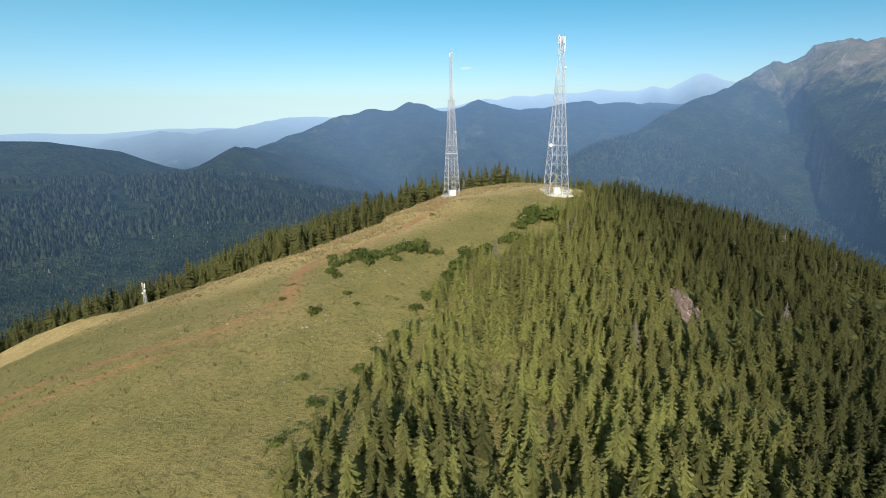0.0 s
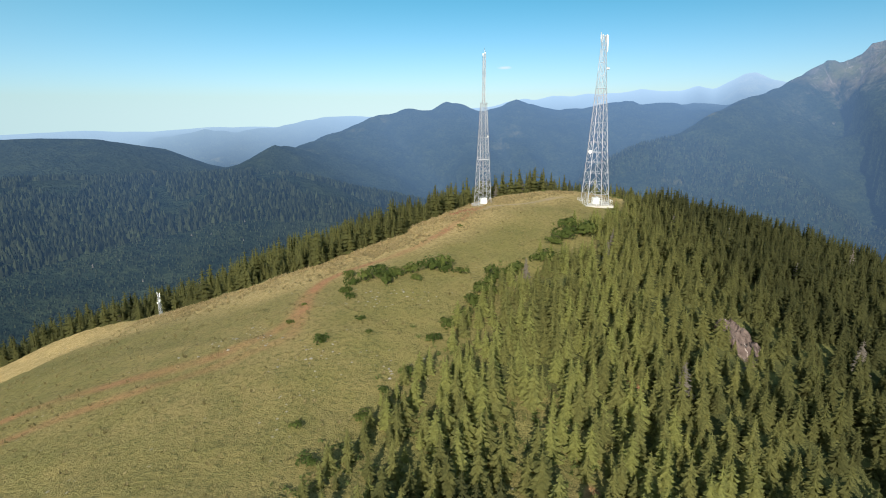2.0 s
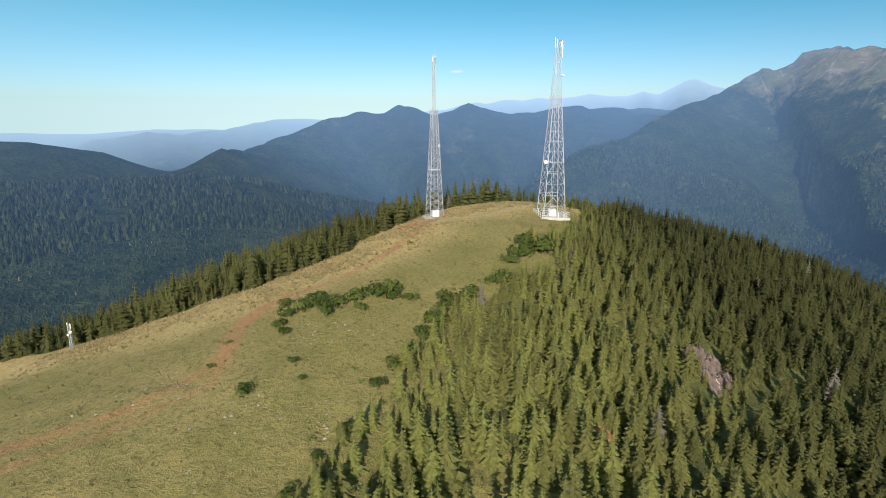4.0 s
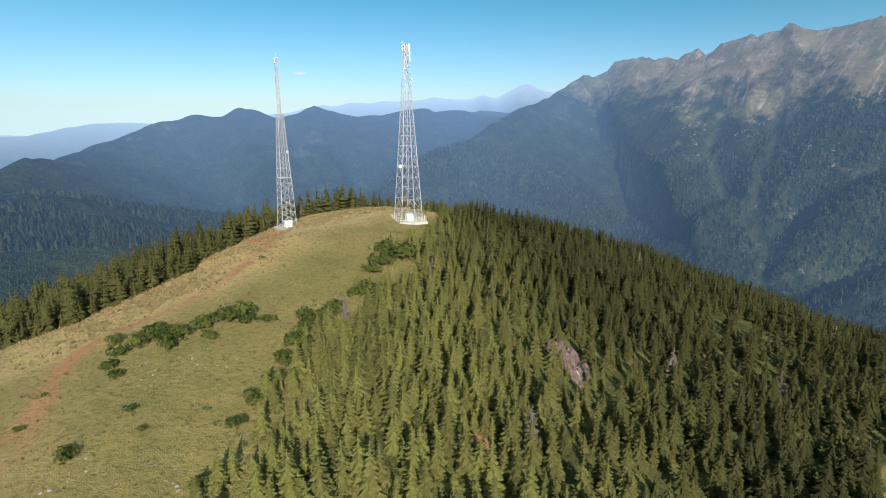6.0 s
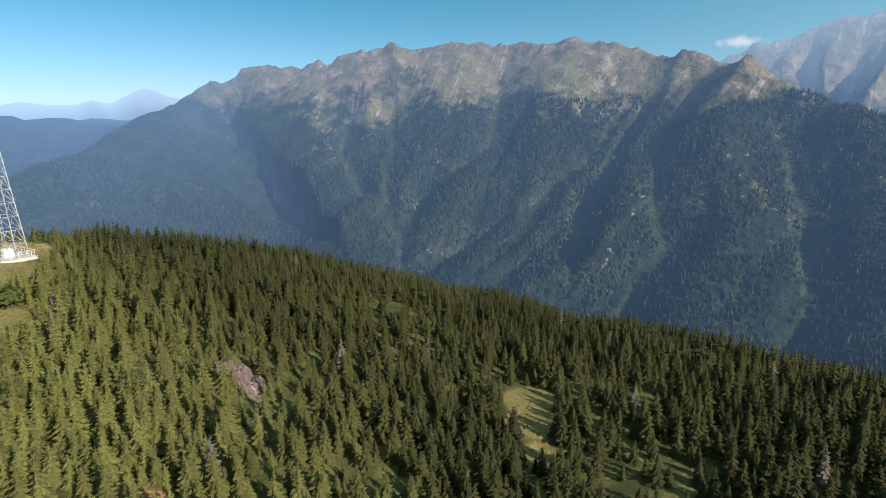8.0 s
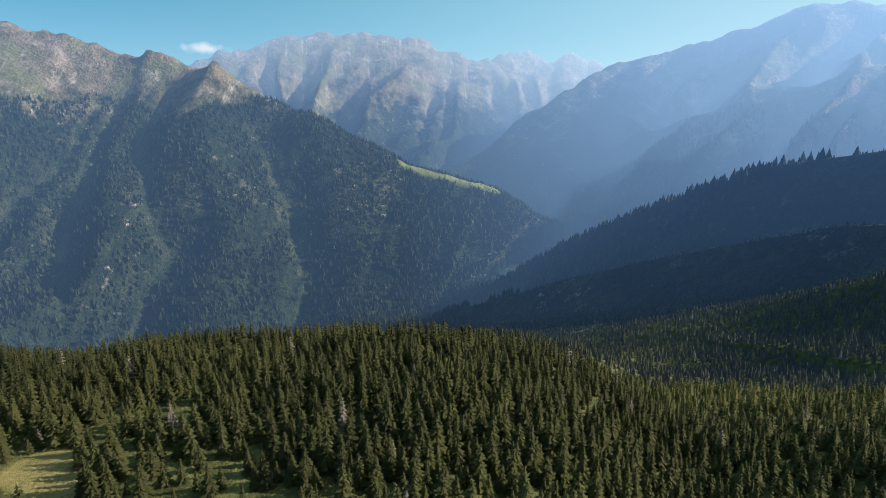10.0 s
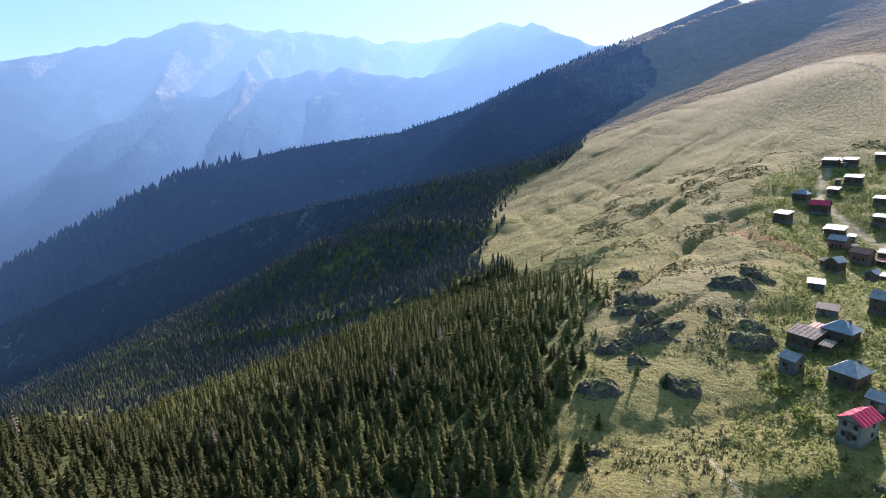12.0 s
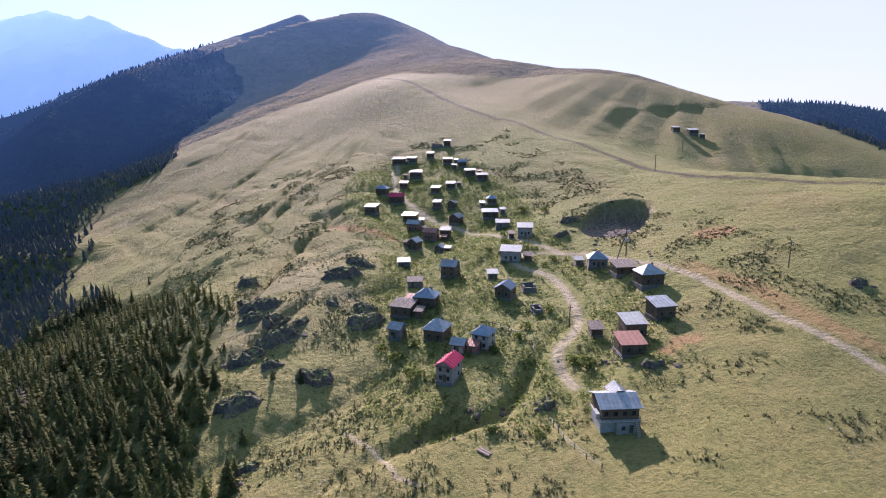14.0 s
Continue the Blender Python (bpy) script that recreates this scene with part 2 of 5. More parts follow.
    # a bank cut into the slope beside the road
    d, _, _, _ = line_near(x + 1.2 * fbm(x, y, 9, 2, 95), y, QUARRY)
    h = h - np.maximum(h - (20.8 + 0.06 * (-132 - y)), 0) * (1 - step(d, 10.0, 11.8))
    fold = np.abs(2 * np.mod((0.75 * x + 0.35 * y) / 17 + 1.6 * vnoise(x / 60, y / 60, 33), 1) - 1)
    south = step(-y, 20, 90)
    h = h + ((0.9 + 0.7 * south) * fbm(x, y, 34, 3, 31) + (0.22 + 0.4 * south) * fbm(x, y, 6, 3, 37)) * near
    h = h - 1.3 * (1 - fold) ** 3 * (0.25 + 0.75 * step(x, -95, -45)) * south * step(r, 60, 140) * step(fbm(x, y, 70, 2, 35), -0.2, 0.3)
    worn = step(downhill(x, y), 0.1, 0.45) * south * near * step(x, -90, -40)
    h = h - 1.1 * worn
    return h + 2.2 * fbm(x, y, 90, 4, 41) * step(r, 150, 500)


def height(x, y):
    """Height of the ground in metres; the fold below the crest road is rounded off."""
    x, y = np.asarray(x, float), np.asarray(y, float)
    h = np.atleast_1d(lie(x, y)).copy()
    xs, ys = np.atleast_1d(x), np.atleast_1d(y)
    w = np.clip(1.6 * np.exp(-((xs + 85) / 100) ** 2 - ((ys + 455) / 85) ** 2), 0, 1)
    m = w > 0.03
    if m.any():
        xm, ym = xs[m], ys[m]
        around = [lie(xm + k * math.cos(a), ym + k * math.sin(a)) for k, n in ((13, 6), (28, 9)) for a in np.arange(n) * 2 * math.pi / n]
        h[m] += w[m] * (np.mean(around, axis=0) - h[m])
    return h.reshape(x.shape)


def downhill(x, y):
    """Streaks that water has worn down the southern slopes."""
    return fbm((0.85 * x + 0.5 * y) * 0.22, -0.5 * x + 0.85 * y, 9, 4, 43)


GULLY = [(-54, -88), (-45, -74), (-37, -65), (-28, -59), (-14, -57), (8, -48), (40, -34)]
RAVINES = [
    [(2180, 2450), (1960, 2250), (1900, 2000), (1800, 1780)],
    [(2450, 2350), (2110, 2010), (1890, 1890), (1750, 1670), (1630, 1530)],
    [(2680, 1750), (2310, 1590), (2160, 1630), (1990, 1700), (1840, 1740)],
    [(2710, 1040), (2450, 1060), (2220, 1210), (2100, 1320), (1940, 1410), (1700, 1600)],
    [(2670, 960), (2430, 980), (2240, 1000), (2040, 960), (1890, 930)],
    [(2660, 760), (2440, 840), (2150, 710), (2090, 650), (1970, 710), (1800, 740)],
    [(2580, 380), (2290, 250), (2050, 190), (1840, 220)],
]


def gully_near(x, y):
    wx, wy = x + 45 * fbm(x, y, 260, 3, 91), y + 45 * fbm(x, y, 260, 3, 92)
    return np.min([line_near(wx, wy, p)[0] for p in RAVINES], axis=0)


QUARRY = [(-105, -147), (-115, -157)]
RILLS = [[(-41, -395), (-23, -370), (-5, -319), (21, -268), (39, -236)], [(-52, -394), (-15, -308), (15, -251), (30, -202)], [(-21, -237), (7, -193), (25, -137)], [(41, -522), (72, -461), (94, -456)], [(-9, -437), (17, -399), (46, -355), (63, -326)], [(-6, -142), (5, -124), (12, -116), (18, -108)]]


# ---- materials ----
class Nodes:
    """A small writer of node materials."""

    def __init__(self, name):
        self.mat = bpy.data.materials.new(name)
        self.mat.use_nodes = True
        self.tree = self.mat.node_tree
        self.bsdf = self.tree.nodes["Principled BSDF"]
        self.out = self.tree.nodes["Material Output"]
        self.put("Specular IOR Level", 0.25)
        self.surface = self.bsdf.outputs[0]

    def node(self, kind, **inputs):
        n = self.tree.nodes.new(kind)
        for key, value in inputs.items():
            self.feed(n.inputs[key.replace("_", " ")], value)
        return n

    def feed(self, socket, value):
        if isinstance(value, bpy.types.NodeSocket):
            self.tree.links.new(value, socket)
        elif isinstance(value, tuple) and len(value) == 3 and socket.type == "RGBA":
            socket.default_value = (*value, 1)
        else:
            socket.default_value = value

    def put(self, key, value):
        self.feed(self.bsdf.inputs[key], value)

    def place(self):
        return self.node("ShaderNodeNewGeometry").outputs["Position"]

    def noise(self, size, detail=4.0, rough=0.6, stretch=None):
        v = self.place()
        if stretch:
            v = self.node("ShaderNodeMapping", Vector=v, Scale=stretch).outputs[0]
        return self.node("ShaderNodeTexNoise", Vector=v, Scale=1.0 / size, Detail=detail, Roughness=rough).outputs["Fac"]

    def ramp(self, value, a, b, lo=0.0, hi=1.0):
        n = self.node("ShaderNodeMapRange", Value=value)
        for key, v in (("From Min", a), ("From Max", b), ("To Min", lo), ("To Max", hi)):
            n.inputs[key].default_value = v
        return n.outputs[0]

    def mix(self, fac, a, b):
        n = self.tree.nodes.new("ShaderNodeMix")
        n.data_type = "RGBA"
        self.feed(n.inputs[0], fac), self.feed(n.inputs[6], a), self.feed(n.inputs[7], b)
        return n.outputs[2]

    def math(self, op, a, b=0.0):
        n = self.tree.nodes.new("ShaderNodeMath")
        n.operation = op
        self.feed(n.inputs[0], a), self.feed(n.inputs[1], b)
        return n.outputs[0]

    def attr(self, name, part="Fac"):
        n = self.tree.nodes.new("ShaderNodeAttribute")
        n.attribute_name = name
        return n.outputs[part]

    def random(self):
        return self.node("ShaderNodeObjectInfo").outputs["Random"]

    def bump(self, value, strength=0.3, distance=0.1):
        self.put("Normal", self.node("ShaderNodeBump", Height=value, Strength=strength, Distance=distance).outputs[0])


def plain(name, a, b, size=0.6, rough=0.8, metal=0.0, bump=0.2, stretch=None, own=True):
    """A surface of two tones, with grain, stains and a tone of its own for each object."""
    m = Nodes(name)
    tone = m.mix(m.ramp(m.noise(size, 6, 0.65, stretch), 0.35, 0.65), a, b)
    dirt = m.ramp(m.noise(size * 5, 3), 0.35, 0.75, 1.0, 0.75)
    if own:
        dirt = m.math("MULTIPLY", dirt, m.ramp(m.random(), 0, 1, 0.82, 1.12))
    n = m.tree.nodes.new("ShaderNodeVectorMath")
    n.operation = "MULTIPLY"
    m.feed(n.inputs[0], tone), m.feed(n.inputs[1], dirt)
    m.put("Base Color", n.outputs[0])
    m.put("Roughness", rough), m.put("Metallic", metal)
    if bump:
        m.bump(m.noise(size * 0.3, 4), bump, 0.05)
    return m.mat


def turf_material():
    m = Nodes("turf")
    big, mid, fine, speck = m.noise(45, 4), m.noise(7, 5), m.noise(0.9, 5, 0.7), m.noise(0.25, 3)
    grass = m.mix(m.ramp(big, 0.35, 0.65), (0.208, 0.178, 0.064), (0.272, 0.214, 0.09))
    grass = m.mix(m.ramp(mid, 0.42, 0.68, 0, 0.55), grass, (0.15, 0.146, 0.048))
    grass = m.mix(m.ramp(fine, 0.47, 0.68, 0, 0.8), grass, (0.085, 0.085, 0.03))
    straw = m.mix(m.ramp(fine, 0.38, 0.62), (0.5, 0.37, 0.18), (0.3, 0.22, 0.09))
    grass = m.mix(m.math("MULTIPLY", m.attr("straw"), m.ramp(mid, 0.3, 0.55, 0.55, 1)), grass, straw)
    lush = m.mix(m.ramp(fine, 0.4, 0.65), (0.222, 0.208, 0.073), (0.14, 0.142, 0.046))
    grass = m.mix(m.math("MULTIPLY", m.attr("lush"), m.ramp(mid, 0.3, 0.6, 0.5, 1)), grass, lush)
    heath = m.mix(m.ramp(fine, 0.4, 0.62), (0.27, 0.21, 0.115), (0.17, 0.138, 0.072))
    grass = m.mix(m.math("MULTIPLY", m.attr("heath"), m.ramp(mid, 0.36, 0.6, 0.15, 1)), grass, heath)
    stones = m.node("ShaderNodeTexVoronoi", Vector=m.place(), Scale=0.55).outputs["Distance"]
    pale = m.math("MULTIPLY", m.ramp(stones, 0.1, 0.16, 1, 0), m.ramp(m.noise(16, 3), 0.52, 0.62))
    grass = m.mix(m.math("MULTIPLY", pale, 0.7), grass, (0.33, 0.3, 0.25))
    soil = m.mix(m.ramp(fine, 0.35, 0.65), (0.4, 0.2, 0.105), (0.28, 0.14, 0.075))
    sand = m.mix(m.ramp(fine, 0.35, 0.65), (0.4, 0.32, 0.23), (0.3, 0.24, 0.17))
    ground = m.mix(m.math("MULTIPLY", m.attr("soil"), m.ramp(mid, 0.25, 0.5, 0.45, 1)), grass, soil)
    ground = m.mix(m.attr("track"), ground, sand)
    litter = m.mix(m.ramp(mid, 0.4, 0.6), (0.055, 0.06, 0.022), (0.125, 0.125, 0.044))
    ground = m.mix(m.attr("wood"), ground, litter)
    rock = m.mix(m.ramp(m.noise(1.6, 6, 0.7), 0.4, 0.62), (0.11, 0.08, 0.07), (0.27, 0.205, 0.18))
    ground = m.mix(m.attr("rock"), ground, rock)
    ground = m.mix(m.attr("rut"), ground, (0.075, 0.06, 0.042))
    veins = m.math("MULTIPLY", m.attr("rock"), m.ramp(m.noise(1.1, 5, 0.7, (1.6, 0.4, 0.5)), 0.58, 0.66))
    ground = m.mix(m.math("MULTIPLY", veins, 0.7), ground, (0.5, 0.44, 0.41))
    m.put("Base Color", ground)
    m.put("Roughness", 0.95), m.put("Specular IOR Level", 0.1)
    m.bump(m.math("ADD", m.math("ADD", m.math("MULTIPLY", fine, 0.8), m.math("MULTIPLY", m.noise(2.6, 3), m.ramp(m.node("ShaderNodeSeparateXYZ", Vector=m.place()).outputs["Y"], -20, -90, 0.5, 2.0))), m.math("MULTIPLY", speck, 0.35)), 1.0, 0.55)
    return m.mat


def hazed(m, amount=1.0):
    """Paints haze into the surface as emission, stronger with distance and towards the sun."""
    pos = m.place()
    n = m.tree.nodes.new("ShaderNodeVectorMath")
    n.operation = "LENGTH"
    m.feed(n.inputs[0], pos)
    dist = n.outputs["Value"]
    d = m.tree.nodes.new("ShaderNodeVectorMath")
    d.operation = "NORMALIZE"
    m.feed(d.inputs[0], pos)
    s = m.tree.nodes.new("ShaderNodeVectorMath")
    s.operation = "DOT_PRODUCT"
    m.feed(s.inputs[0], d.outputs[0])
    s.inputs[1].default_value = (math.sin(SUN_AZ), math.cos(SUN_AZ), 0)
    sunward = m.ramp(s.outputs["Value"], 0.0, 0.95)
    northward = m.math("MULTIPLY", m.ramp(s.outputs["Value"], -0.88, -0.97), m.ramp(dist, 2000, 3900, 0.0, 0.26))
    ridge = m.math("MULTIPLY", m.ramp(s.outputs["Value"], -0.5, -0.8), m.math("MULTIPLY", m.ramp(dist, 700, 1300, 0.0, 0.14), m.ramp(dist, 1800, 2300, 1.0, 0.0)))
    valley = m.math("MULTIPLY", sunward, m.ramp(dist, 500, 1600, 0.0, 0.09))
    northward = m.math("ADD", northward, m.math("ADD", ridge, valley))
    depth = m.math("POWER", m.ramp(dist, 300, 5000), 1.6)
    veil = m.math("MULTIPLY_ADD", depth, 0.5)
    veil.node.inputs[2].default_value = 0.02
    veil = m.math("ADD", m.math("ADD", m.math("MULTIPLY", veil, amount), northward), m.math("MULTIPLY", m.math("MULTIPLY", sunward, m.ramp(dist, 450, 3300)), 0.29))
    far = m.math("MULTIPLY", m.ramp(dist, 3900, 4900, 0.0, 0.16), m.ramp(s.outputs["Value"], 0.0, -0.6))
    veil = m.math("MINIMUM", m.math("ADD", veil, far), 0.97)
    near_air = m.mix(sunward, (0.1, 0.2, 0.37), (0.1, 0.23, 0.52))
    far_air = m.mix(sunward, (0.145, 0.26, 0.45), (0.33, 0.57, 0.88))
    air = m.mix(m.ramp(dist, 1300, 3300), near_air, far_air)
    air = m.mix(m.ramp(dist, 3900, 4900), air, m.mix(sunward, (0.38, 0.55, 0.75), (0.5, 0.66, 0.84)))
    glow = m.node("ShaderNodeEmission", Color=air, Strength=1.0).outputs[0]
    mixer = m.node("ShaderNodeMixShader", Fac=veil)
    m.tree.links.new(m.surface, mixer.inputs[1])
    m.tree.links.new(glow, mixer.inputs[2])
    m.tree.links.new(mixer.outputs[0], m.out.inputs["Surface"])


def mountain_material():
    m = Nodes("mountain")
    big, mid, fine = m.noise(420, 5), m.noise(90, 6, 0.65), m.noise(14, 5, 0.7)
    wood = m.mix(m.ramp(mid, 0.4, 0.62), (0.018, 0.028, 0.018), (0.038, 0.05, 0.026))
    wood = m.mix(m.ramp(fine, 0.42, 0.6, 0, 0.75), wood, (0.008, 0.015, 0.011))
    meadow = m.mix(m.ramp(mid, 0.4, 0.6), (0.07, 0.082, 0.034), (0.11, 0.1, 0.05))
    wood = m.mix(m.math("MULTIPLY", m.ramp(big, 0.6, 0.68), m.ramp(mid, 0.4, 0.55)), wood, meadow)
    alp = m.mix(m.ramp(mid, 0.36, 0.6), (0.095, 0.088, 0.052), (0.205, 0.16, 0.112))
    alp = m.mix(m.ramp(m.noise(210, 4), 0.48, 0.64, 0, 0.85), alp, (0.13, 0.135, 0.06))
    crag = m.mix(m.ramp(m.noise(45, 4), 0.36, 0.62), (0.165, 0.138, 0.122), (0.37, 0.315, 0.285))
    alp = m.mix(m.math("MULTIPLY", m.ramp(m.noise(110, 5, 0.65), 0.54, 0.66), 0.55), alp, crag)
    up = m.node("ShaderNodeSeparateXYZ", Vector=m.place()).outputs["Z"]
    line = m.math("ADD", up, m.math("ADD", m.ramp(big, 0.3, 0.7, -190, 190), m.ramp(mid, 0.3, 0.7, -90, 90)))
    line = m.math("ADD", line, m.math("MULTIPLY", m.attr("bare"), 330))
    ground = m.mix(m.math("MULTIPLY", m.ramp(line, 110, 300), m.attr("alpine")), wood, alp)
    scree = m.math("MULTIPLY", m.ramp(m.noise(42, 7, 0.8), 0.575, 0.64), m.ramp(big, 0.45, 0.6, 0, 0.8))
    ground = m.mix(m.math("MULTIPLY", scree, m.attr("alpine")), ground, crag)
    fall = m.node("ShaderNodeCombineXYZ", X=m.math("MULTIPLY", m.attr("along"), 1 / 28), Y=m.math("MULTIPLY", m.attr("down"), 1 / 260)).outputs[0]
    streak = m.node("ShaderNodeTexNoise", Vector=fall, Scale=1.0, Detail=5.0, Roughness=0.65).outputs["Fac"]
    chute = m.math("MULTIPLY", m.attr("gully"), m.ramp(streak, 0.38, 0.56))
    ground = m.mix(m.math("MULTIPLY", chute, 0.5), ground, m.mix(m.ramp(mid, 0.4, 0.6), (0.04, 0.056, 0.024), (0.085, 0.09, 0.05)))
    bare = m.math("MULTIPLY", m.ramp(streak, 0.56, 0.66), m.ramp(line, 60, 260, 0.0, 0.85))
    ground = m.mix(m.math("MULTIPLY", bare, m.attr("alpine")), ground, crag)
    hill = m.mix(m.ramp(m.noise(60, 5, 0.65), 0.38, 0.62), (0.31, 0.24, 0.145), (0.25, 0.2, 0.11))
    hill = m.mix(m.ramp(m.noise(9, 5, 0.7), 0.5, 0.68, 0, 0.6), hill, (0.19, 0.15, 0.085))
    ground = m.mix(m.attr("meadow"), ground, hill)
    ground = m.mix(m.attr("road"), ground, (0.3, 0.24, 0.17))
    ground = m.mix(m.attr("lawn"), ground, (0.2, 0.21, 0.075))
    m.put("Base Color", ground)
    m.put("Roughness", 1.0), m.put("Specular IOR Level", 0.0)
    m.bump(m.math("ADD", m.math("MULTIPLY", mid, 2.5), m.math("MULTIPLY", fine, 0.9)), 1.0, 14.0)
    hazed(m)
    return m.mat


def needle_material(name, dark, light, far=False):
    m = Nodes(name)
    tone = m.attr("tone") if not name.startswith("single") else m.math("MULTIPLY", m.random(), 0.94)
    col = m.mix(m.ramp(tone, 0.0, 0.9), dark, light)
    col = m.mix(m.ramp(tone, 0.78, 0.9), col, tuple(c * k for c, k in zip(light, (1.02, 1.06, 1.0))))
    col = m.mix(m.ramp(m.noise(0.5 if not far else 6.0, 3), 0.4, 0.7, 0, 0.5), col, tuple(0.5 * c for c in dark))
    col = m.mix(m.ramp(tone, 0.955, 0.965), col, (0.17, 0.15, 0.125))
    m.put("Base Color", col)
    m.put("Roughness", 0.9), m.put("Specular IOR Level", 0.15)
    # light comes through needles and leaves
    glow = m.mix(1.0, col, col)
    glow.node.blend_type = "ADD"
    thin = m.node("ShaderNodeBsdfTranslucent", Color=glow).outputs[0]
    both = m.node("ShaderNodeMixShader", Fac=0.44)
    m.tree.links.new(m.bsdf.outputs[0], both.inputs[1]), m.tree.links.new(thin, both.inputs[2])
    m.surface = both.outputs[0]
    m.tree.links.new(m.surface, m.out.inputs["Surface"])
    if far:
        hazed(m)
    return m.mat


TURF, MOUNTAIN = turf_material(), mountain_material()
NEEDLES = needle_material("needles", (0.046, 0.05, 0.02), (0.198, 0.198, 0.067))
SINGLE = needle_material("single_needles", (0.06, 0.064, 0.026), (0.19, 0.19, 0.065))
# paler version of the single needles, for crowns of high tone
PALE_SINGLE = needle_material("single_pale_needles", (0.12, 0.126, 0.044), (0.2, 0.206, 0.068))
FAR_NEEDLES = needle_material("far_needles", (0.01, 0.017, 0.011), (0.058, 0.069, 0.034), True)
TUSSOCK = plain("brown_tussock_blades", (0.2, 0.175, 0.075), (0.12, 0.11, 0.045), 1.5, 0.9, own=False)
HEATH = needle_material("heath_leaves", (0.045, 0.05, 0.022), (0.14, 0.135, 0.055))
# darker than the near needles: the spurs' shade is put into the colour
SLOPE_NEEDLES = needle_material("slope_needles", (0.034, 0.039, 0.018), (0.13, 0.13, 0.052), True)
LEAVES = needle_material("leaves", (0.085, 0.11, 0.034), (0.165, 0.19, 0.06))
BARK = plain("bark", (0.11, 0.085, 0.06), (0.06, 0.048, 0.036), 0.2)
STEEL = plain("galvanised_steel", (0.36, 0.375, 0.4), (0.44, 0.455, 0.475), 1.5, 0.5, 0.15, 0)
CONCRETE = plain("concrete", (0.5, 0.48, 0.44), (0.38, 0.36, 0.33), 0.6, 0.9)
GALVANISED_FENCE = plain("white_fence_paint", (0.75, 0.75, 0.74), (0.6, 0.6, 0.58), 0.5, 0.6)
CABINET = plain("white_cabinet_paint", (0.8, 0.8, 0.79), (0.7, 0.7, 0.68), 0.8, 0.5)
DARK = plain("dark_rubber", (0.03, 0.03, 0.03), (0.05, 0.05, 0.05), 0.3, 0.6)
PANE = plain("dark_window_glass", (0.015, 0.018, 0.022), (0.03, 0.035, 0.04), 0.7, 0.12, 0.0, 0)
WALLS = {
    "plank": plain("weathered_planks", (0.17, 0.115, 0.075), (0.085, 0.06, 0.042), 0.35, 0.9, stretch=(3, 3, 0.4)),
    "plaster": plain("grey_plaster", (0.4, 0.35, 0.31), (0.28, 0.245, 0.215), 0.8, 0.95),
    "stone": plain("rough_stone", (0.24, 0.215, 0.19), (0.12, 0.105, 0.095), 0.35, 0.95, bump=0.6),
    "brick": plain("red_brown_boards", (0.32, 0.16, 0.13), (0.22, 0.12, 0.1), 0.4, 0.9),
}
ROOFS = {
    "tin": plain("dull_tin_sheet", (0.4, 0.42, 0.45), (0.27, 0.285, 0.305), 1.2, 0.62, 0.05),
    "white": plain("bright_tin_sheet", (0.42, 0.42, 0.41), (0.3, 0.3, 0.29), 1.2, 0.72, 0.0),
    "blue": plain("blue_grey_sheet", (0.27, 0.33, 0.4), (0.2, 0.24, 0.3), 1.2, 0.62, 0.05),
    "teal": plain("teal_sheet", (0.14, 0.3, 0.36), (0.12, 0.22, 0.28), 1.2, 0.45, 0.1),
    "red": plain("crimson_painted_sheet", (0.62, 0.035, 0.1), (0.5, 0.03, 0.08), 1.4, 0.5, 0.0),
    "rust": plain("rusty_sheet", (0.36, 0.17, 0.13), (0.26, 0.12, 0.09), 0.7, 0.7, 0.1),
    "rotten": plain("rotten_boards", (0.33, 0.27, 0.23), (0.12, 0.09, 0.075), 0.4, 0.95),
}
ROCK = plain("grey_brown_rock", (0.17, 0.135, 0.105), (0.075, 0.06, 0.047), 0.8, 0.95, bump=0.8)


def crag_material():
    """Bare rock on the steep sides, thin grass where the ledges lie flat."""
    m = Nodes("crag_rock")
    rock = m.mix(m.ramp(m.noise(0.9, 6, 0.7), 0.36, 0.64), (0.06, 0.048, 0.038), (0.17, 0.138, 0.11))
    rock = m.mix(m.ramp(m.noise(0.25, 4), 0.52, 0.7, 0, 0.5), rock, (0.22, 0.19, 0.16))
    grass = m.mix(m.ramp(m.noise(0.8, 5, 0.7), 0.4, 0.65), (0.19, 0.19, 0.068), (0.1, 0.105, 0.04))
    up = m.node("ShaderNodeSeparateXYZ", Vector=m.node("ShaderNodeNewGeometry").outputs["Normal"]).outputs["Z"]
    cover = m.ramp(m.math("ADD", up, m.ramp(m.noise(1.3, 3), 0.3, 0.7, -0.18, 0.18)), 0.62, 0.8)
    m.put("Base Color", m.mix(cover, rock, grass))
    m.put("Roughness", 0.95)
    m.bump(m.math("ADD", m.noise(0.5, 6, 0.7), m.noise(0.15, 3)), 0.9, 0.25)
    return m.mat


CRAG = crag_material()


def cliff_material():
    """Reddish grey rock with pale streaks running down it."""
    m = Nodes("cliff_rock")
    rock = m.mix(m.ramp(m.noise(1.4, 6, 0.7), 0.36, 0.64), (0.07, 0.05, 0.044), (0.16, 0.12, 0.105))
    streak = m.noise(1.0, 5, 0.7, (1.2, 0.35, 0.5))
    m.put("Base Color", m.mix(m.ramp(streak, 0.6, 0.66), rock, (0.5, 0.44, 0.41)))
    m.put("Roughness", 0.95)
    m.bump(m.noise(0.5, 6, 0.7), 0.9, 0.25)
    return m.mat


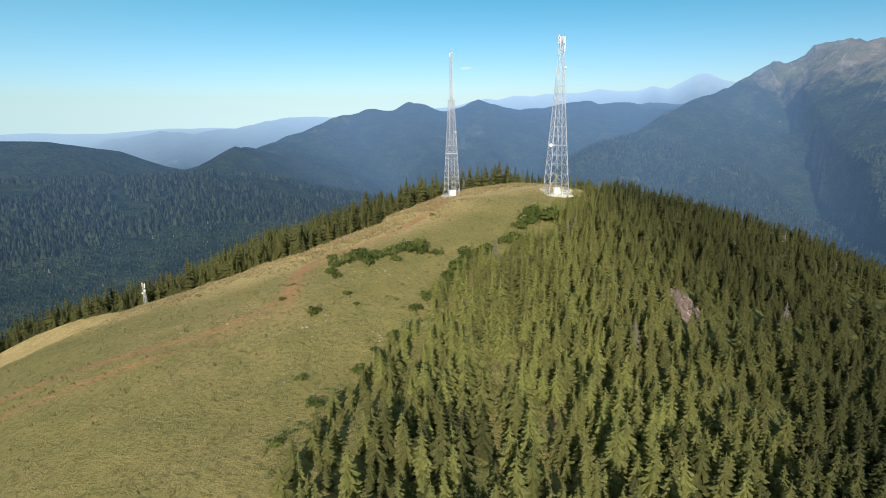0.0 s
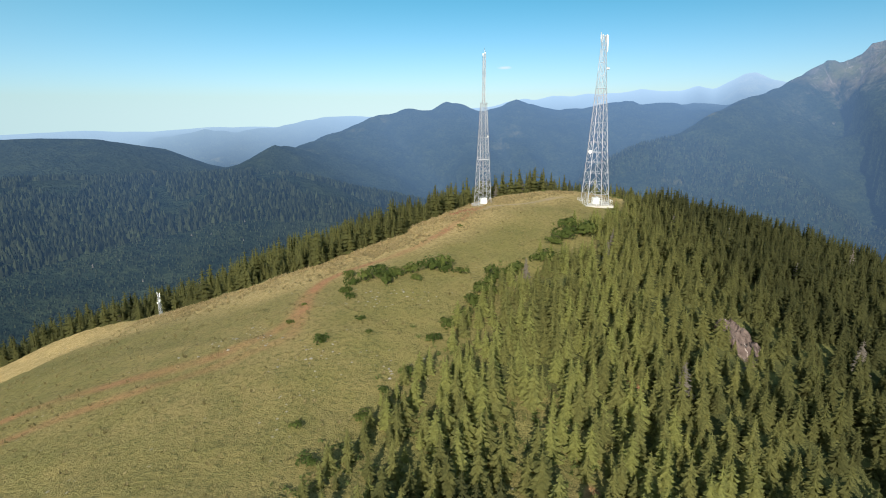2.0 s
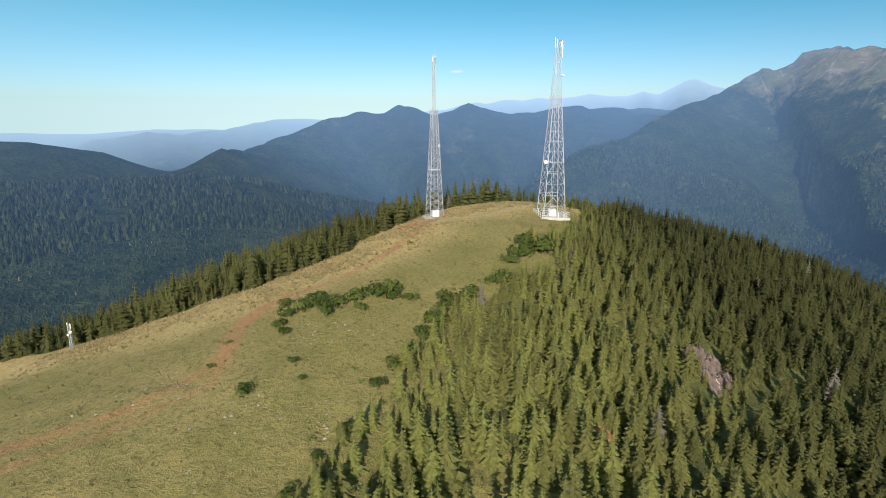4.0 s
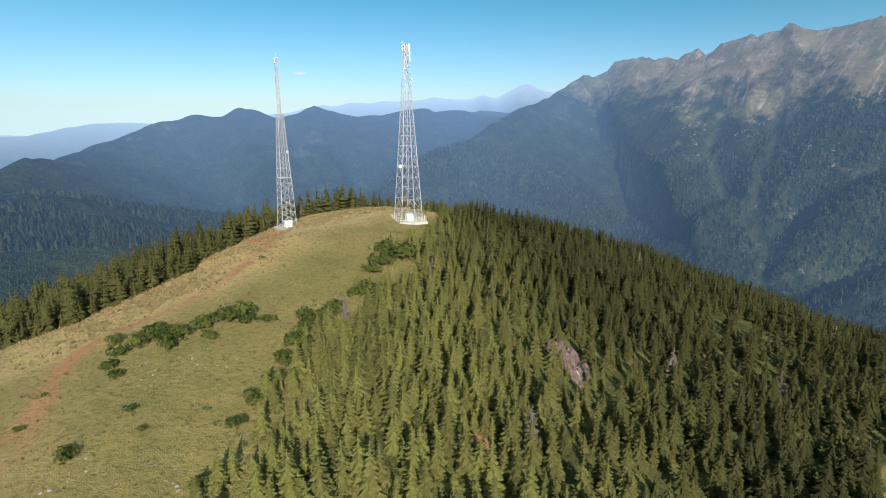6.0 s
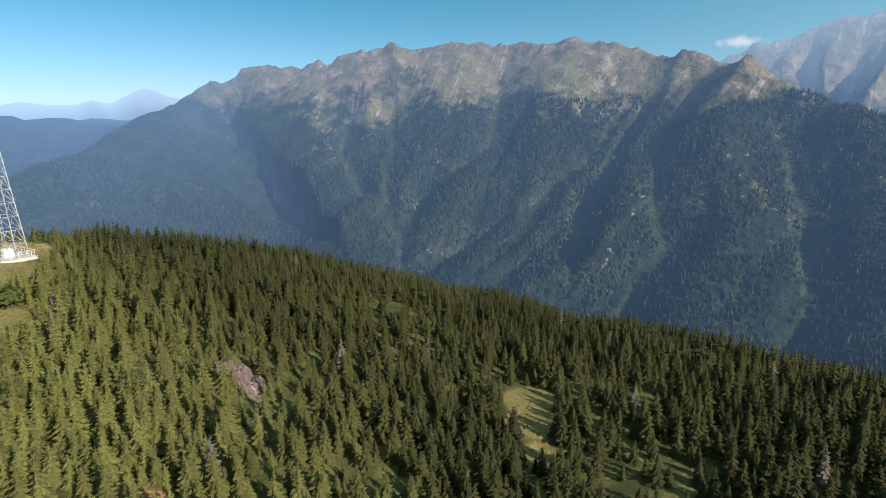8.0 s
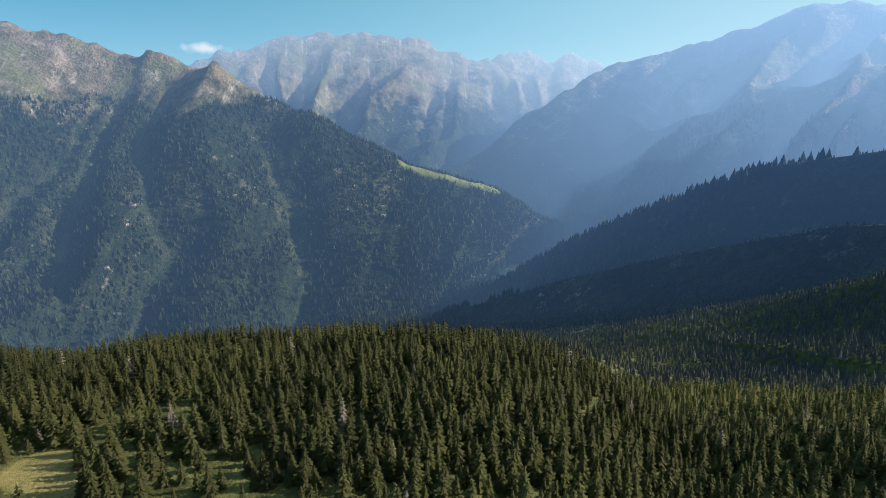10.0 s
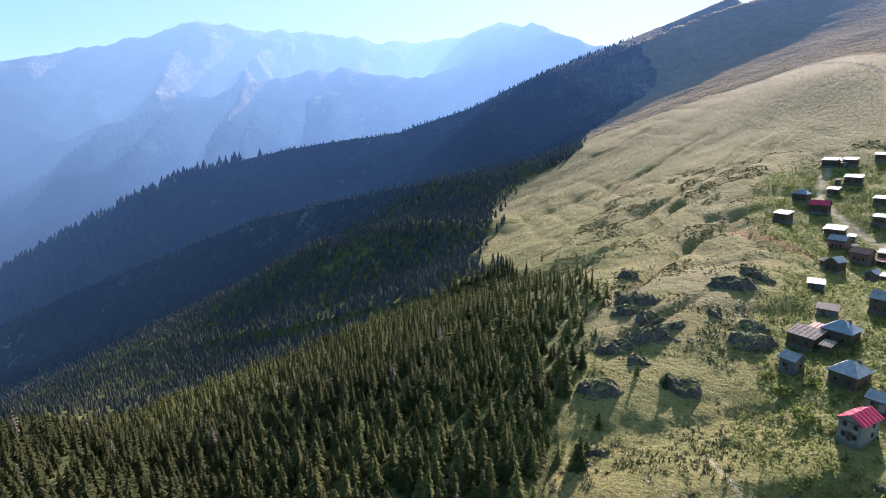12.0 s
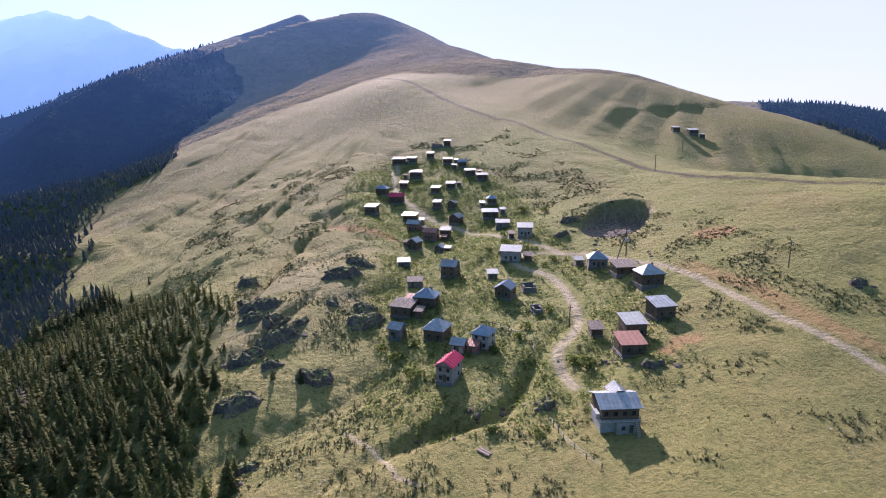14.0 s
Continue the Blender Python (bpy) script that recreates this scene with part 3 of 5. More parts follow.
CLIFF = cliff_material()
PALE_STONE = plain("pale_stone", (0.34, 0.31, 0.265), (0.24, 0.215, 0.18), 0.4, 0.95, bump=0.5)
POLE_WOOD = plain("pole_wood", (0.2, 0.15, 0.11), (0.12, 0.09, 0.065), 0.3, 0.9)
STRAW = needle_material("straw_blades", (0.17, 0.14, 0.062), (0.37, 0.285, 0.16))


# ---- ground and distance ----
EAST_EDGE = [(66, 262), (60, 236), (48, 208), (31, 198), (25, 172), (9, 152), (0, 128), (-4, 110), (-14, 92), (-12, 84), (-18, 73), (-20, 58), (-8, 20), (12, -20), (25, -45), (23, -58),
             (25, -70), (25, -80), (29, -104), (30, -130), (34, -146), (50, -175), (105, -232), (125, -293), (152, -400), (142, -446), (116, -475), (130, -660), (84, -810), (130, -950), (170, -1010), (60, -1300)]
WEST_EDGE = [(-200, -1300), (-640, -1100), (-615, -640), (-560, -560), (-480, -480), (-430, -350), (-405, -250), (-380, -100), (-280, 100), (-172, 184), (-122, 190), (-72, 180), (-47, 184), (-26, 206), (-11, 240), (14, 268), (50, 276)]
CLEARINGS = [(109, 92, 7, 6), (100, 86, 7, 6.5), (90, 78, 5, 5), (86, 46, 4, 3), (33, 55, 4, 9), (45, 46, 4, 6), (58, -20, 9, 5), (30, 178, 9, 9), (17, 158, 5, 6)]
BARE = [(28, 79, 2.0, 3.2), (18, 78, 1.6, 3.4), (31, 108, 1.6, 2.4)]
SLAB = (59, 131, 3.4, 9.0)


def inside(x, y, poly):
    hit = np.zeros(np.shape(x), bool)
    for (x0, y0), (x1, y1) in zip(poly, poly[1:] + poly[:1]):
        hit ^= ((y0 > y) != (y1 > y)) & (x < (x1 - x0) * (y - y0) / (y1 - y0 + 1e-9) + x0)
    return hit


def oval(x, y, o):
    return np.exp(-(((x - o[0]) / o[2]) ** 2 + ((y - o[1]) / o[3]) ** 2) ** 2)


def wooded(x, y):
    """1 where trees stand."""
    wx, wy = x + 5 * fbm(x, y, 18, 3, 51), y + 5 * fbm(x, y, 18, 3, 52)
    far = step(np.hypot(x, y), 250, 600) * 22
    wx, wy = wx + far * fbm(x, y, 120, 3, 53), wy + far * fbm(x, y, 120, 3, 54)
    w = (~inside(wx, wy, EAST_EDGE + WEST_EDGE)).astype(float)
    for o in CLEARINGS + BARE + [SLAB]:
        w = w * (1 - step(oval(x, y, o), 0.25, 0.5))
    return w


def band(x, y, pts, half, soft=0.5):
    d = line_near(x, y, pts)[0]
    return 1 - step(d, half * (1 - soft), half * (1 + soft))


ROADS = {
    "village_track": ([(-46, -60), (-49, -74), (-61, -87), (-68, -117), (-62, -132), (-68, -140), (-80, -134), (-89, -119), (-96, -91), (-95, -63), (-97, -43), (-100, 10)], 1.1),
    "village_lane": ([(-80, -134), (-72, -158), (-63, -180), (-50, -215), (-43, -252), (-52, -300)], 1.0),
    "tower_path": ([(4, 222), (8, 226), (18, 224), (28, 232), (36, 240)], 1.0),
    "crest_road": ([(-190, -114), (-174, -142), (-160, -167), (-157, -203), (-157, -256), (-149, -308), (-140, -346), (-131, -360), (-107, -453), (-98, -483), (-64, -593), (-100, -610), (-150, -640), (-170, -700)], 2.2),
}
RED_TRACK = [(-120, 88), (-80, 98), (-49, 108), (-39, 119), (-37, 128), (-39, 139), (-36, 155), (-21, 168), (-8, 195), (2, 228)]
RED_TRACK_LOW = [(-95, 72), (-70, 90), (-49, 101), (-40, 109), (-35, 114), (-36, 124)]

CUT_BANK = [(-99, -96), (-101, -85), (-102, -76), (-101, -69), (-100, -60), (-102, -46)]


def lawns(x, y):
    """Mown shelves on the far mountain's nose and in the valley."""
    return np.maximum(band(x, y, [(2480, -250), (2400, -390), (2330, -560), (2300, -620)], 27), step(oval(x, y, (1980, -600, 60, 60)), 0.2, 0.6))


def mesh_of(name, verts, faces, material, smooth=True, **attrs):
    """A mesh object from arrays of corners and of triangles or quads, with numbers for each corner."""
    me = bpy.data.meshes.new(name)
    faces = np.asarray(faces, np.int32)
    n, k = faces.shape
    me.vertices.add(len(verts))
    me.vertices.foreach_set("co", np.asarray(verts, np.float32).ravel())
    me.loops.add(n * k)
    me.loops.foreach_set("vertex_index", faces.ravel())
    me.polygons.add(n)
    me.polygons.foreach_set("loop_start", np.arange(n, dtype=np.int32) * k)
    me.polygons.foreach_set("use_smooth", np.full(n, smooth))
    me.update(calc_edges=True)
    for key, values in attrs.items():
        me.attributes.new(key, "FLOAT", "POINT").data.foreach_set("value", np.asarray(values, np.float32).ravel())
    me.materials.append(material)
    return new(name, me)


def sheet(radii, fine, rest):
    """A ring-shaped net, fine over the sides that the flight faces."""
    a = np.radians(np.concatenate([np.linspace(-48, 236, fine, endpoint=False), np.linspace(236, 312, rest, endpoint=False)]))
    turns = len(a)
    r, a = np.meshgrid(radii, a, indexing="ij")
    x, y = r * np.sin(a), 30 + r * np.cos(a)
    i = np.arange(len(radii) - 1)[:, None] * turns
    j = np.arange(turns)[None, :]
    j2 = (j + 1) % turns
    quads = np.stack([i + j, i + j2, i + turns + j2, i + turns + j], -1).reshape(-1, 4)[:, ::-1]
    return x.ravel(), y.ravel(), quads


EDGE = 600
x, y, quads = sheet(np.concatenate([[0.5], np.arange(2, 34, 2.0), np.geomspace(34, EDGE, 285)]), 760, 60)
z = height(x, y)
wood = wooded(x, y)
lit = np.maximum((1 - step(line_near(x, y, EAST_EDGE)[0], 4, 12)) * step(y, 20, 50), step(oval(x, y, (13, 82, 12, 22)), 0.2, 0.7))
wood = wood * (1 - 0.75 * lit)
track = np.zeros_like(x)
for name, (pts, half) in ROADS.items():
    d = line_near(x, y, smooth(pts))[0]
    worn = (1 - step(d, half * 0.5, half * 1.4)) * (0.7 + 0.3 * step(np.abs(d), 0.25, 0.7))
    track = np.maximum(track, worn * (0 if name == "crest_road" else 1))
rut = 0.85 * (1 - step(line_near(x, y, smooth(ROADS["crest_road"][0]))[0], 1.2, 3.0)) * step(fbm(x, y, 30, 2, 67), -1.2, -0.2)
soil = np.maximum(band(x, y, smooth(RED_TRACK), 1.8, 0.8), 0.75 * band(x, y, smooth(RED_TRACK_LOW), 1.5, 0.8)) * (0.75 + 0.25 * step(y, 95, 122)) * (0.5 + 0.5 * step(fbm(x, y, 12, 2, 68), -0.4, 0.2))
soil = np.maximum(soil, 0.45 * band(x, y, smooth(CUT_BANK), 2.8, 0.6))
soil = np.maximum(soil, step(oval(x, y, (-4, 226, 7, 6)), 0.2, 0.6))
soil = np.maximum(soil, 0.75 * band(x, y, [(-8, -203), (-20, -192), (-29, -182)], 3.0, 0.7))
for spot in ((-119, -112, 7, 6), (-74, -64, 5, 2.5), (-69, -62, 3, 2)):
    soil = np.maximum(soil, 0.6 * step(oval(x, y, spot) + 0.4 * fbm(x, y, 5, 3, 66), 0.25, 0.7))
track = np.maximum(track, 0.7 * band(x, y, [(-1, -64), (-4.3, -57.9), (-7, -53.1), (-7.8, -47.5), (-11, -43.9)], 0.45, 0.6))
for spot in BARE:
    soil = np.maximum(soil, 0.9 * step(oval(x, y, spot), 0.3, 0.7))
edge_d = line_near(x, y, WEST_EDGE[8:])[0]
straw = (1 - step(edge_d + 7 * fbm(x, y, 14, 3, 60), 24, 46)) * (y > 60)
straw = np.maximum(straw, step(fbm(x, y, 160, 3, 61), 0.0, 0.5) * step(-y, 330, 600) * 0.6)
lush = step(oval(x, y, (-46, -106, 36, 60)) + oval(x, y, (-55, -220, 40, 90)) + oval(x, y, (-215, -300, 45, 25)), 0.2, 0.7)
lush = np.maximum(lush, 0.65 * step(-y, 20, 60) * (1 - step(-y, 230, 420)) * step(fbm(x, y, 40, 3, 64), -0.5, 0.3))
lush = np.maximum(lush, 0.9 * step(oval(x, y, (-150, -150, 140, 180)), 0.1, 0.7) * step(fbm(x, y, 30, 3, 62), -0.6, 0.2))
heath = step(-y, 260, 520) * (1 - lush) * 0.85
heath = np.maximum(heath, step(fbm(x, y, 45, 5, 63), 0.12, 0.42) * step(-y, 30, 120) * 0.6 * (1 - lush))
heath = np.maximum(heath, step(downhill(x, y), 0.0, 0.4) * step(-y, 40, 110) * (1 - lush) * (0.6 + 0.3 * step(x, -40, 10)))
rock = np.maximum(step(oval(x, y, SLAB), 0.3, 0.6), 0)
rock = np.maximum(rock, step(fbm(x, y, 22, 4, 65), 0.18, 0.4) * step(oval(x, y, (8, -122, 20, 42)), 0.2, 0.6) * 0.2)
rock = np.maximum(rock, band(x, y, QUARRY, 11, 0.2) * 0.9)
ground = tagged(mesh_of("ground", np.stack([x, y, z], -1), quads, TURF, wood=wood, track=track, soil=soil, straw=straw, lush=lush, heath=heath, rock=rock, rut=rut),
                "grassy mountain ridge with worn tracks and wooded flanks", "ground", kind="structure")

x, y, quads = sheet(np.concatenate([[EDGE - 4], np.geomspace(EDGE + 8, 4930, 215)]), 1020, 60)
z = height(x, y)
alpine = step(x * 0.9 - 0.6 * y, 0, 900) + step(x, 1500, 2300)
lawn = np.maximum(lawns(x, y), 0.05 * step(fbm(x, y, 260, 4, 69), 0.0, 0.35) * (x < 300) * (y > 700) * (np.hypot(x, y) < 1900))
d1, _, _, along = line_near(x, y, RIDGES["east_range"][0])
d2, _, _, along2 = line_near(x, y, RIDGES["south_range"][0])
d3, _, _, along3 = line_near(x, y, RIDGES["far_massif"][0])
down = np.minimum(np.minimum(d1, d2), d3)
along = np.where(down == d1, along, np.where(down == d2, along2, along3))
gully = 1 - step(gully_near(x, y), 12, 75)
road = np.maximum(band(x, y, smooth(ROADS["crest_road"][0]), 6), band(x, y, smooth([(-140, -700), (-185, -740), (-150, -640)]), 5))
tagged(mesh_of("backdrop", np.stack([x, y, z], -1), quads, MOUNTAIN, alpine=np.clip(alpine, 0, 1), lawn=lawn, along=along, down=down, gully=gully, bare=step(-y, 500, 1100) * step(x, 900, 1700) * step(-0.5 * x - y, 0, 700),
               meadow=(1 - wooded(x, y)) * (np.hypot(x, y) < 1700), road=road * 0.8),
       "hazy blue forested mountains with bare rocky crests", "mountains", kind="structure")


# ---- woods ----
rng = np.random.default_rng(7)


def spruce(whorls, arms, core, seed, rich=True, broad=0.24):
    """Corners and triangles of a spruce crown 1 high and about 0.4 wide: tiers of spreading limbs round a dark core."""
    g = np.random.default_rng(seed)
    v, f = [], []
    for i in range(whorls):
        u = (i + 0.3) / whorls
        h = 0.05 + 0.9 * (1 - (1 - u) ** 1.15)
        reach = 0.27 * (1 - h) ** 0.85 + 0.014
        turn0 = i * 1.9 + g.uniform(0, 1)
        count = max(3, round(arms * (1.15 - 0.6 * u)))
        for k in range(count):
            n = reach * g.uniform(0.62, 1.25)
            a = turn0 + 2 * math.pi * k / count + g.uniform(-0.35, 0.35)
            z = h + g.uniform(-0.022, 0.022)
            ca, sa, w = math.cos(a), math.sin(a), n * broad * g.uniform(0.75, 1.35) + 0.008
            lift, dip = n * g.uniform(0.1, 0.3), n * g.uniform(0.12, 0.4)
            base = len(v)
            v += [(0, 0, z + lift), (ca * n * 0.62 - sa * w, sa * n * 0.62 + ca * w, z - dip), (ca * n, sa * n, z - dip * 0.9), (ca * n * 0.62 + sa * w, sa * n * 0.62 - ca * w, z - dip)]
            if rich:
                v.append((ca * n * 0.62, sa * n * 0.62, z - dip * 0.1))
                f += [(base, base + 1, base + 4), (base + 4, base + 1, base + 2), (base, base + 4, base + 3), (base + 4, base + 2, base + 3)]
            else:
                f += [(base, base + 1, base + 2), (base, base + 2, base + 3)]
    base = len(v)
    v += [(0, 0, 1.0)] + [(0.085 * math.cos(2 * math.pi * k / core), 0.085 * math.sin(2 * math.pi * k / core), 0.07) for k in range(core)]
    f += [(base, base + 1 + k, base + 1 + (k + 1) % core) for k in range(core)]
    return np.array(v), np.array(f)


def coarse(rings, sides, seed):
    """A spruce far off: ragged cones set one over another."""
    g = np.random.default_rng(seed)
    v, f = [], []
    for i in range(rings):
        z0, z1 = 0.06 + 0.8 * i / rings, min(1.0, 0.06 + 0.8 * i / rings + 1.35 / rings)
        if i == rings - 1:
            z1 = 1.0
        w = 0.2 * (1 - z0) ** 0.8
        base = len(v)
        v.append((0, 0, z1))
        for k in range(sides):
            a = 2 * math.pi * k / sides + i
            u = w * g.uniform(0.7, 1.25)
            v.append((u * math.cos(a), u * math.sin(a), z0 + g.uniform(-0.03, 0.03)))
        f += [(base, base + 1 + k, base + 1 + (k + 1) % sides) for k in range(sides)]
    return np.array(v), np.array(f)


def planted(name, shapes, x, y, z, size, tone, material, label, category="trees", wide=1.0):
    """Many plants in one mesh."""
    vs, fs, ts, n0 = [], [], [], 0
    pick = rng.integers(len(shapes), size=len(x))
    for k, (v, f) in enumerate(shapes):
        m = np.where(pick == k)[0]
        if not len(m):
            continue
        a = rng.uniform(0, 2 * math.pi, len(m))
        s, w = size[m], size[m] * rng.uniform(0.8, 1.2, len(m)) * wide
        c, d = np.cos(a), np.sin(a)
        px = (v[None, :, 0] * c[:, None] - v[None, :, 1] * d[:, None]) * w[:, None] + x[m][:, None]
        py = (v[None, :, 0] * d[:, None] + v[None, :, 1] * c[:, None]) * w[:, None] + y[m][:, None]
        pz = v[None, :, 2] * s[:, None] + z[m][:, None]
        vs.append(np.stack([px, py, pz], -1).reshape(-1, 3))
        fs.append((f[None] + (np.arange(len(m)) * len(v))[:, None, None]).reshape(-1, 3) + n0)
        ts.append(np.repeat(tone[m], len(v)))
        n0 += len(m) * len(v)
    ob = mesh_of(name, np.concatenate(vs), np.concatenate(fs), material, False, tone=np.concatenate(ts))
    return tagged(ob, label, category, kind="stuff")


def scatter(gap, reach, inner=0.0):
    """Jittered places between two distances from the hill, leaving out the side that the flight never faces."""
    n = int(reach / gap)
    gx, gy = np.meshgrid(np.arange(-n, n + 1) * gap, np.arange(-n, n + 1) * gap)
    gx, gy = gx.ravel() + rng.uniform(-0.42, 0.42, gx.size) * gap, gy.ravel() + rng.uniform(-0.42, 0.42, gx.size) * gap
    r = np.hypot(gx, gy)
    az = np.degrees(np.arctan2(gx, gy))
    keep = (r < reach) & (r >= inner) & ~((az < -50) & (az > -122))
    return gx[keep], gy[keep] + 30


def on_grass(x, y):
    return 1 - wooded(x, y)


def stand(gap, reach, inner, low, high):
    x, y = scatter(gap, reach, inner)
    blur = 3.0 * step(-y, 0, 60) + 3.0 * step(-y, 90, 220)
    keep = wooded(x + rng.normal(size=len(x)) * blur, y + rng.normal(size=len(x)) * blur) > 0.5
    keep &= (on_grass(x, y) < 0.5) | (rng.random(len(x)) < 0.5)
    big = step(90 - y, 0, 60) * step(x, 10, 45) * (np.hypot(x, y - 30) < 330)
    keep &= rng.random(len(x)) > 0.14 * big
    x, y, big = x[keep], y[keep], big[keep]
    thin = fbm(x, y, 26, 3, 71)
    keep = thin + rng.uniform(-0.5, 0.5, len(x)) > -0.5
    x, y, thin, big = x[keep], y[keep], thin[keep], big[keep]
    size = rng.uniform(low, high, len(x)) * (1 + 0.25 * thin)
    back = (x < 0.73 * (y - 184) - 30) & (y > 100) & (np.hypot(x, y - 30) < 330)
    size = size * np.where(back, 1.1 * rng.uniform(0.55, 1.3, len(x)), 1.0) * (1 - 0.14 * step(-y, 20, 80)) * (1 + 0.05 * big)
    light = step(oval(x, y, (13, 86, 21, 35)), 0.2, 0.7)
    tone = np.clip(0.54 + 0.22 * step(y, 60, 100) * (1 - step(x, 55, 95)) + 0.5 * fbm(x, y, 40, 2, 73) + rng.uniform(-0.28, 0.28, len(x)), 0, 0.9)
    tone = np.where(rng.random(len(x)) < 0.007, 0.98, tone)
    # shade of the eastern flank painted into the crown tone, weaker southward
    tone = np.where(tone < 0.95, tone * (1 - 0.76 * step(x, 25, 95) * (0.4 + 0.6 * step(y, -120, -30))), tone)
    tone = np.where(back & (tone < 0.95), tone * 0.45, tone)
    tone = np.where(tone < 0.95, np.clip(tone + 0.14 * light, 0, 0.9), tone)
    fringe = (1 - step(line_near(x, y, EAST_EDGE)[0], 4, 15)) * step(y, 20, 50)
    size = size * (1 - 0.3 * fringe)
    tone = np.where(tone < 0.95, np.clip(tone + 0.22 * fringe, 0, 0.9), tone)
    keep = rng.random(len(x)) > 0.3 * fringe + 0.22 * light + 0.45 * step(oval(x, y, (13, 82, 9, 17)), 0.2, 0.7)
    x, y, size, tone = x[keep], y[keep], size[keep], tone[keep]
    return x, y, height(x, y) - 0.2, size, tone


x, y, z, size, tone = stand(2.8, 260, 4, 3.6, 9.2)
order = np.argsort(np.hypot(x - 14, y - 42))
first, rest = order[:300], order[300:]
FINE = [spruce(17, 8, 7, s) for s in range(5)]
crowns = [mesh_of("crown", v, f, material, False) for material in (SINGLE, PALE_SINGLE) for v, f in FINE]


def trunk_mesh():
    bm = bmesh.new()
    bmesh.ops.create_cone(bm, cap_ends=True, segments=7, radius1=0.02, radius2=0.003, depth=0.95)
    bmesh.ops.translate(bm, verts=bm.verts, vec=(0, 0, 0.455))
    me = bpy.data.meshes.new("trunk")
    bm.to_mesh(me)
    bm.free()
    me.materials.append(BARK)
    return me


TRUNK = trunk_mesh()
for n, i in enumerate(first):
    tree = new("spruce")
    tree.matrix_world = pose(x[i], y[i], z[i], rz=rng.uniform(0, 360)) @ Matrix.Diagonal((size[i], size[i], size[i], 1))
    tagged(tree, "dark green spruce standing in dense mountain forest", "tree", "spruces of the near forest")
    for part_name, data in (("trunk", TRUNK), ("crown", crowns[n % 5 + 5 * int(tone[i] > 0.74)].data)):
        ob = new(part_name, data)
        ob.parent = tree
CROWN = crowns[2].data
for ob in crowns:
    bpy.data.objects.remove(ob)
MIDDLE = [spruce(14, 7, 5, 20 + s, False, 0.3) for s in range(5)]
close, rest = rest[:3700], rest[3700:]
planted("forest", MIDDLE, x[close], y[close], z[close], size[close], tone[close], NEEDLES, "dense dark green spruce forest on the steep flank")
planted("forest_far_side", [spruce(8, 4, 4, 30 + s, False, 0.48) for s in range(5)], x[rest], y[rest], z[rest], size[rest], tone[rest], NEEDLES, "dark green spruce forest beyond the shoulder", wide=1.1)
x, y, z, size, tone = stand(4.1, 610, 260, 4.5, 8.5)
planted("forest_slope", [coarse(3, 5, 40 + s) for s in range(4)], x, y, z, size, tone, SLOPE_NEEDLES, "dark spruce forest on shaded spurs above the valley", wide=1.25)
x, y, z, size, tone = stand(9.0, 1120, 610, 3.8, 7)
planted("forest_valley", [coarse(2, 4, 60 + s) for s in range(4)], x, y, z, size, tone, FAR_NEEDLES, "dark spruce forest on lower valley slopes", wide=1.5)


def far_stand(count, a0, a1, r0, r1, top, gaps=-0.35):
    a, r = np.radians(rng.uniform(a0, a1, count)), np.sqrt(rng.uniform(r0 ** 2, r1 ** 2, count))
    x, y = r * np.sin(a), 30 + r * np.cos(a)
    z = height(x, y)
    line = z + 110 * fbm(x, y, 300, 3, 81)
    keep = (line < top) & (fbm(x, y, 120, 3, 83) > gaps) & (lawns(x, y) < 0.3) & (gully_near(x, y) > 22)
    return x[keep], y[keep], z[keep] - 1


groups = [far_stand(42000, 10, 130, 1150, 3000, 130), far_stand(26000, -48, 10, 1050, 1800, 900, -0.3), far_stand(12000, 95, 150, 1150, 2600, 200)]
x, y, z = (np.concatenate(v) for v in zip(*groups))
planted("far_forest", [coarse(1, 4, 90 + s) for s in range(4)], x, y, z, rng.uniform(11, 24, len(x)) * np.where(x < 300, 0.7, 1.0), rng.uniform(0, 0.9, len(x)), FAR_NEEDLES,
        "blue green conifer forest on the far mountainside", wide=1.7)


# ---- radio towers ----
def part(name, bm, material, parent, label=""):
    """Links a bmesh as one mesh object under a thing or a part."""
    me = bpy.data.meshes.new(name)
    bm.to_mesh(me)
    bm.free()
    me.materials.append(material)
    ob = new(name, me)
    ob.parent = parent
    return tagged(ob, label)


def beam(bm, a, b, thick):
    """A square bar from a to b."""
    a, b = Vector(a), Vector(b)
    m = Matrix.Translation((a + b) / 2) @ (b - a).to_track_quat("Z", "Y").to_matrix().to_4x4() @ Matrix.Diagonal((thick, thick, (b - a).length, 1))
    bmesh.ops.create_cube(bm, size=1, matrix=m)


def block(bm, x, y, z, sx, sy, sz, bevel=0.0):
    """A box that stands with the middle of its foot at x, y, z."""
    made = bmesh.ops.create_cube(bm, size=1, matrix=Matrix.Translation((x, y, z + sz / 2)) @ Matrix.Diagonal((sx, sy, sz, 1)))
    if bevel:
        edges = list({e for v in made["verts"] for e in v.link_edges})
        bmesh.ops.bevel(bm, geom=edges, offset=bevel, segments=1, affect="EDGES")
    return bm


def ground_z(x, y):
    return float(height(np.array([x]), np.array([y]))[0])


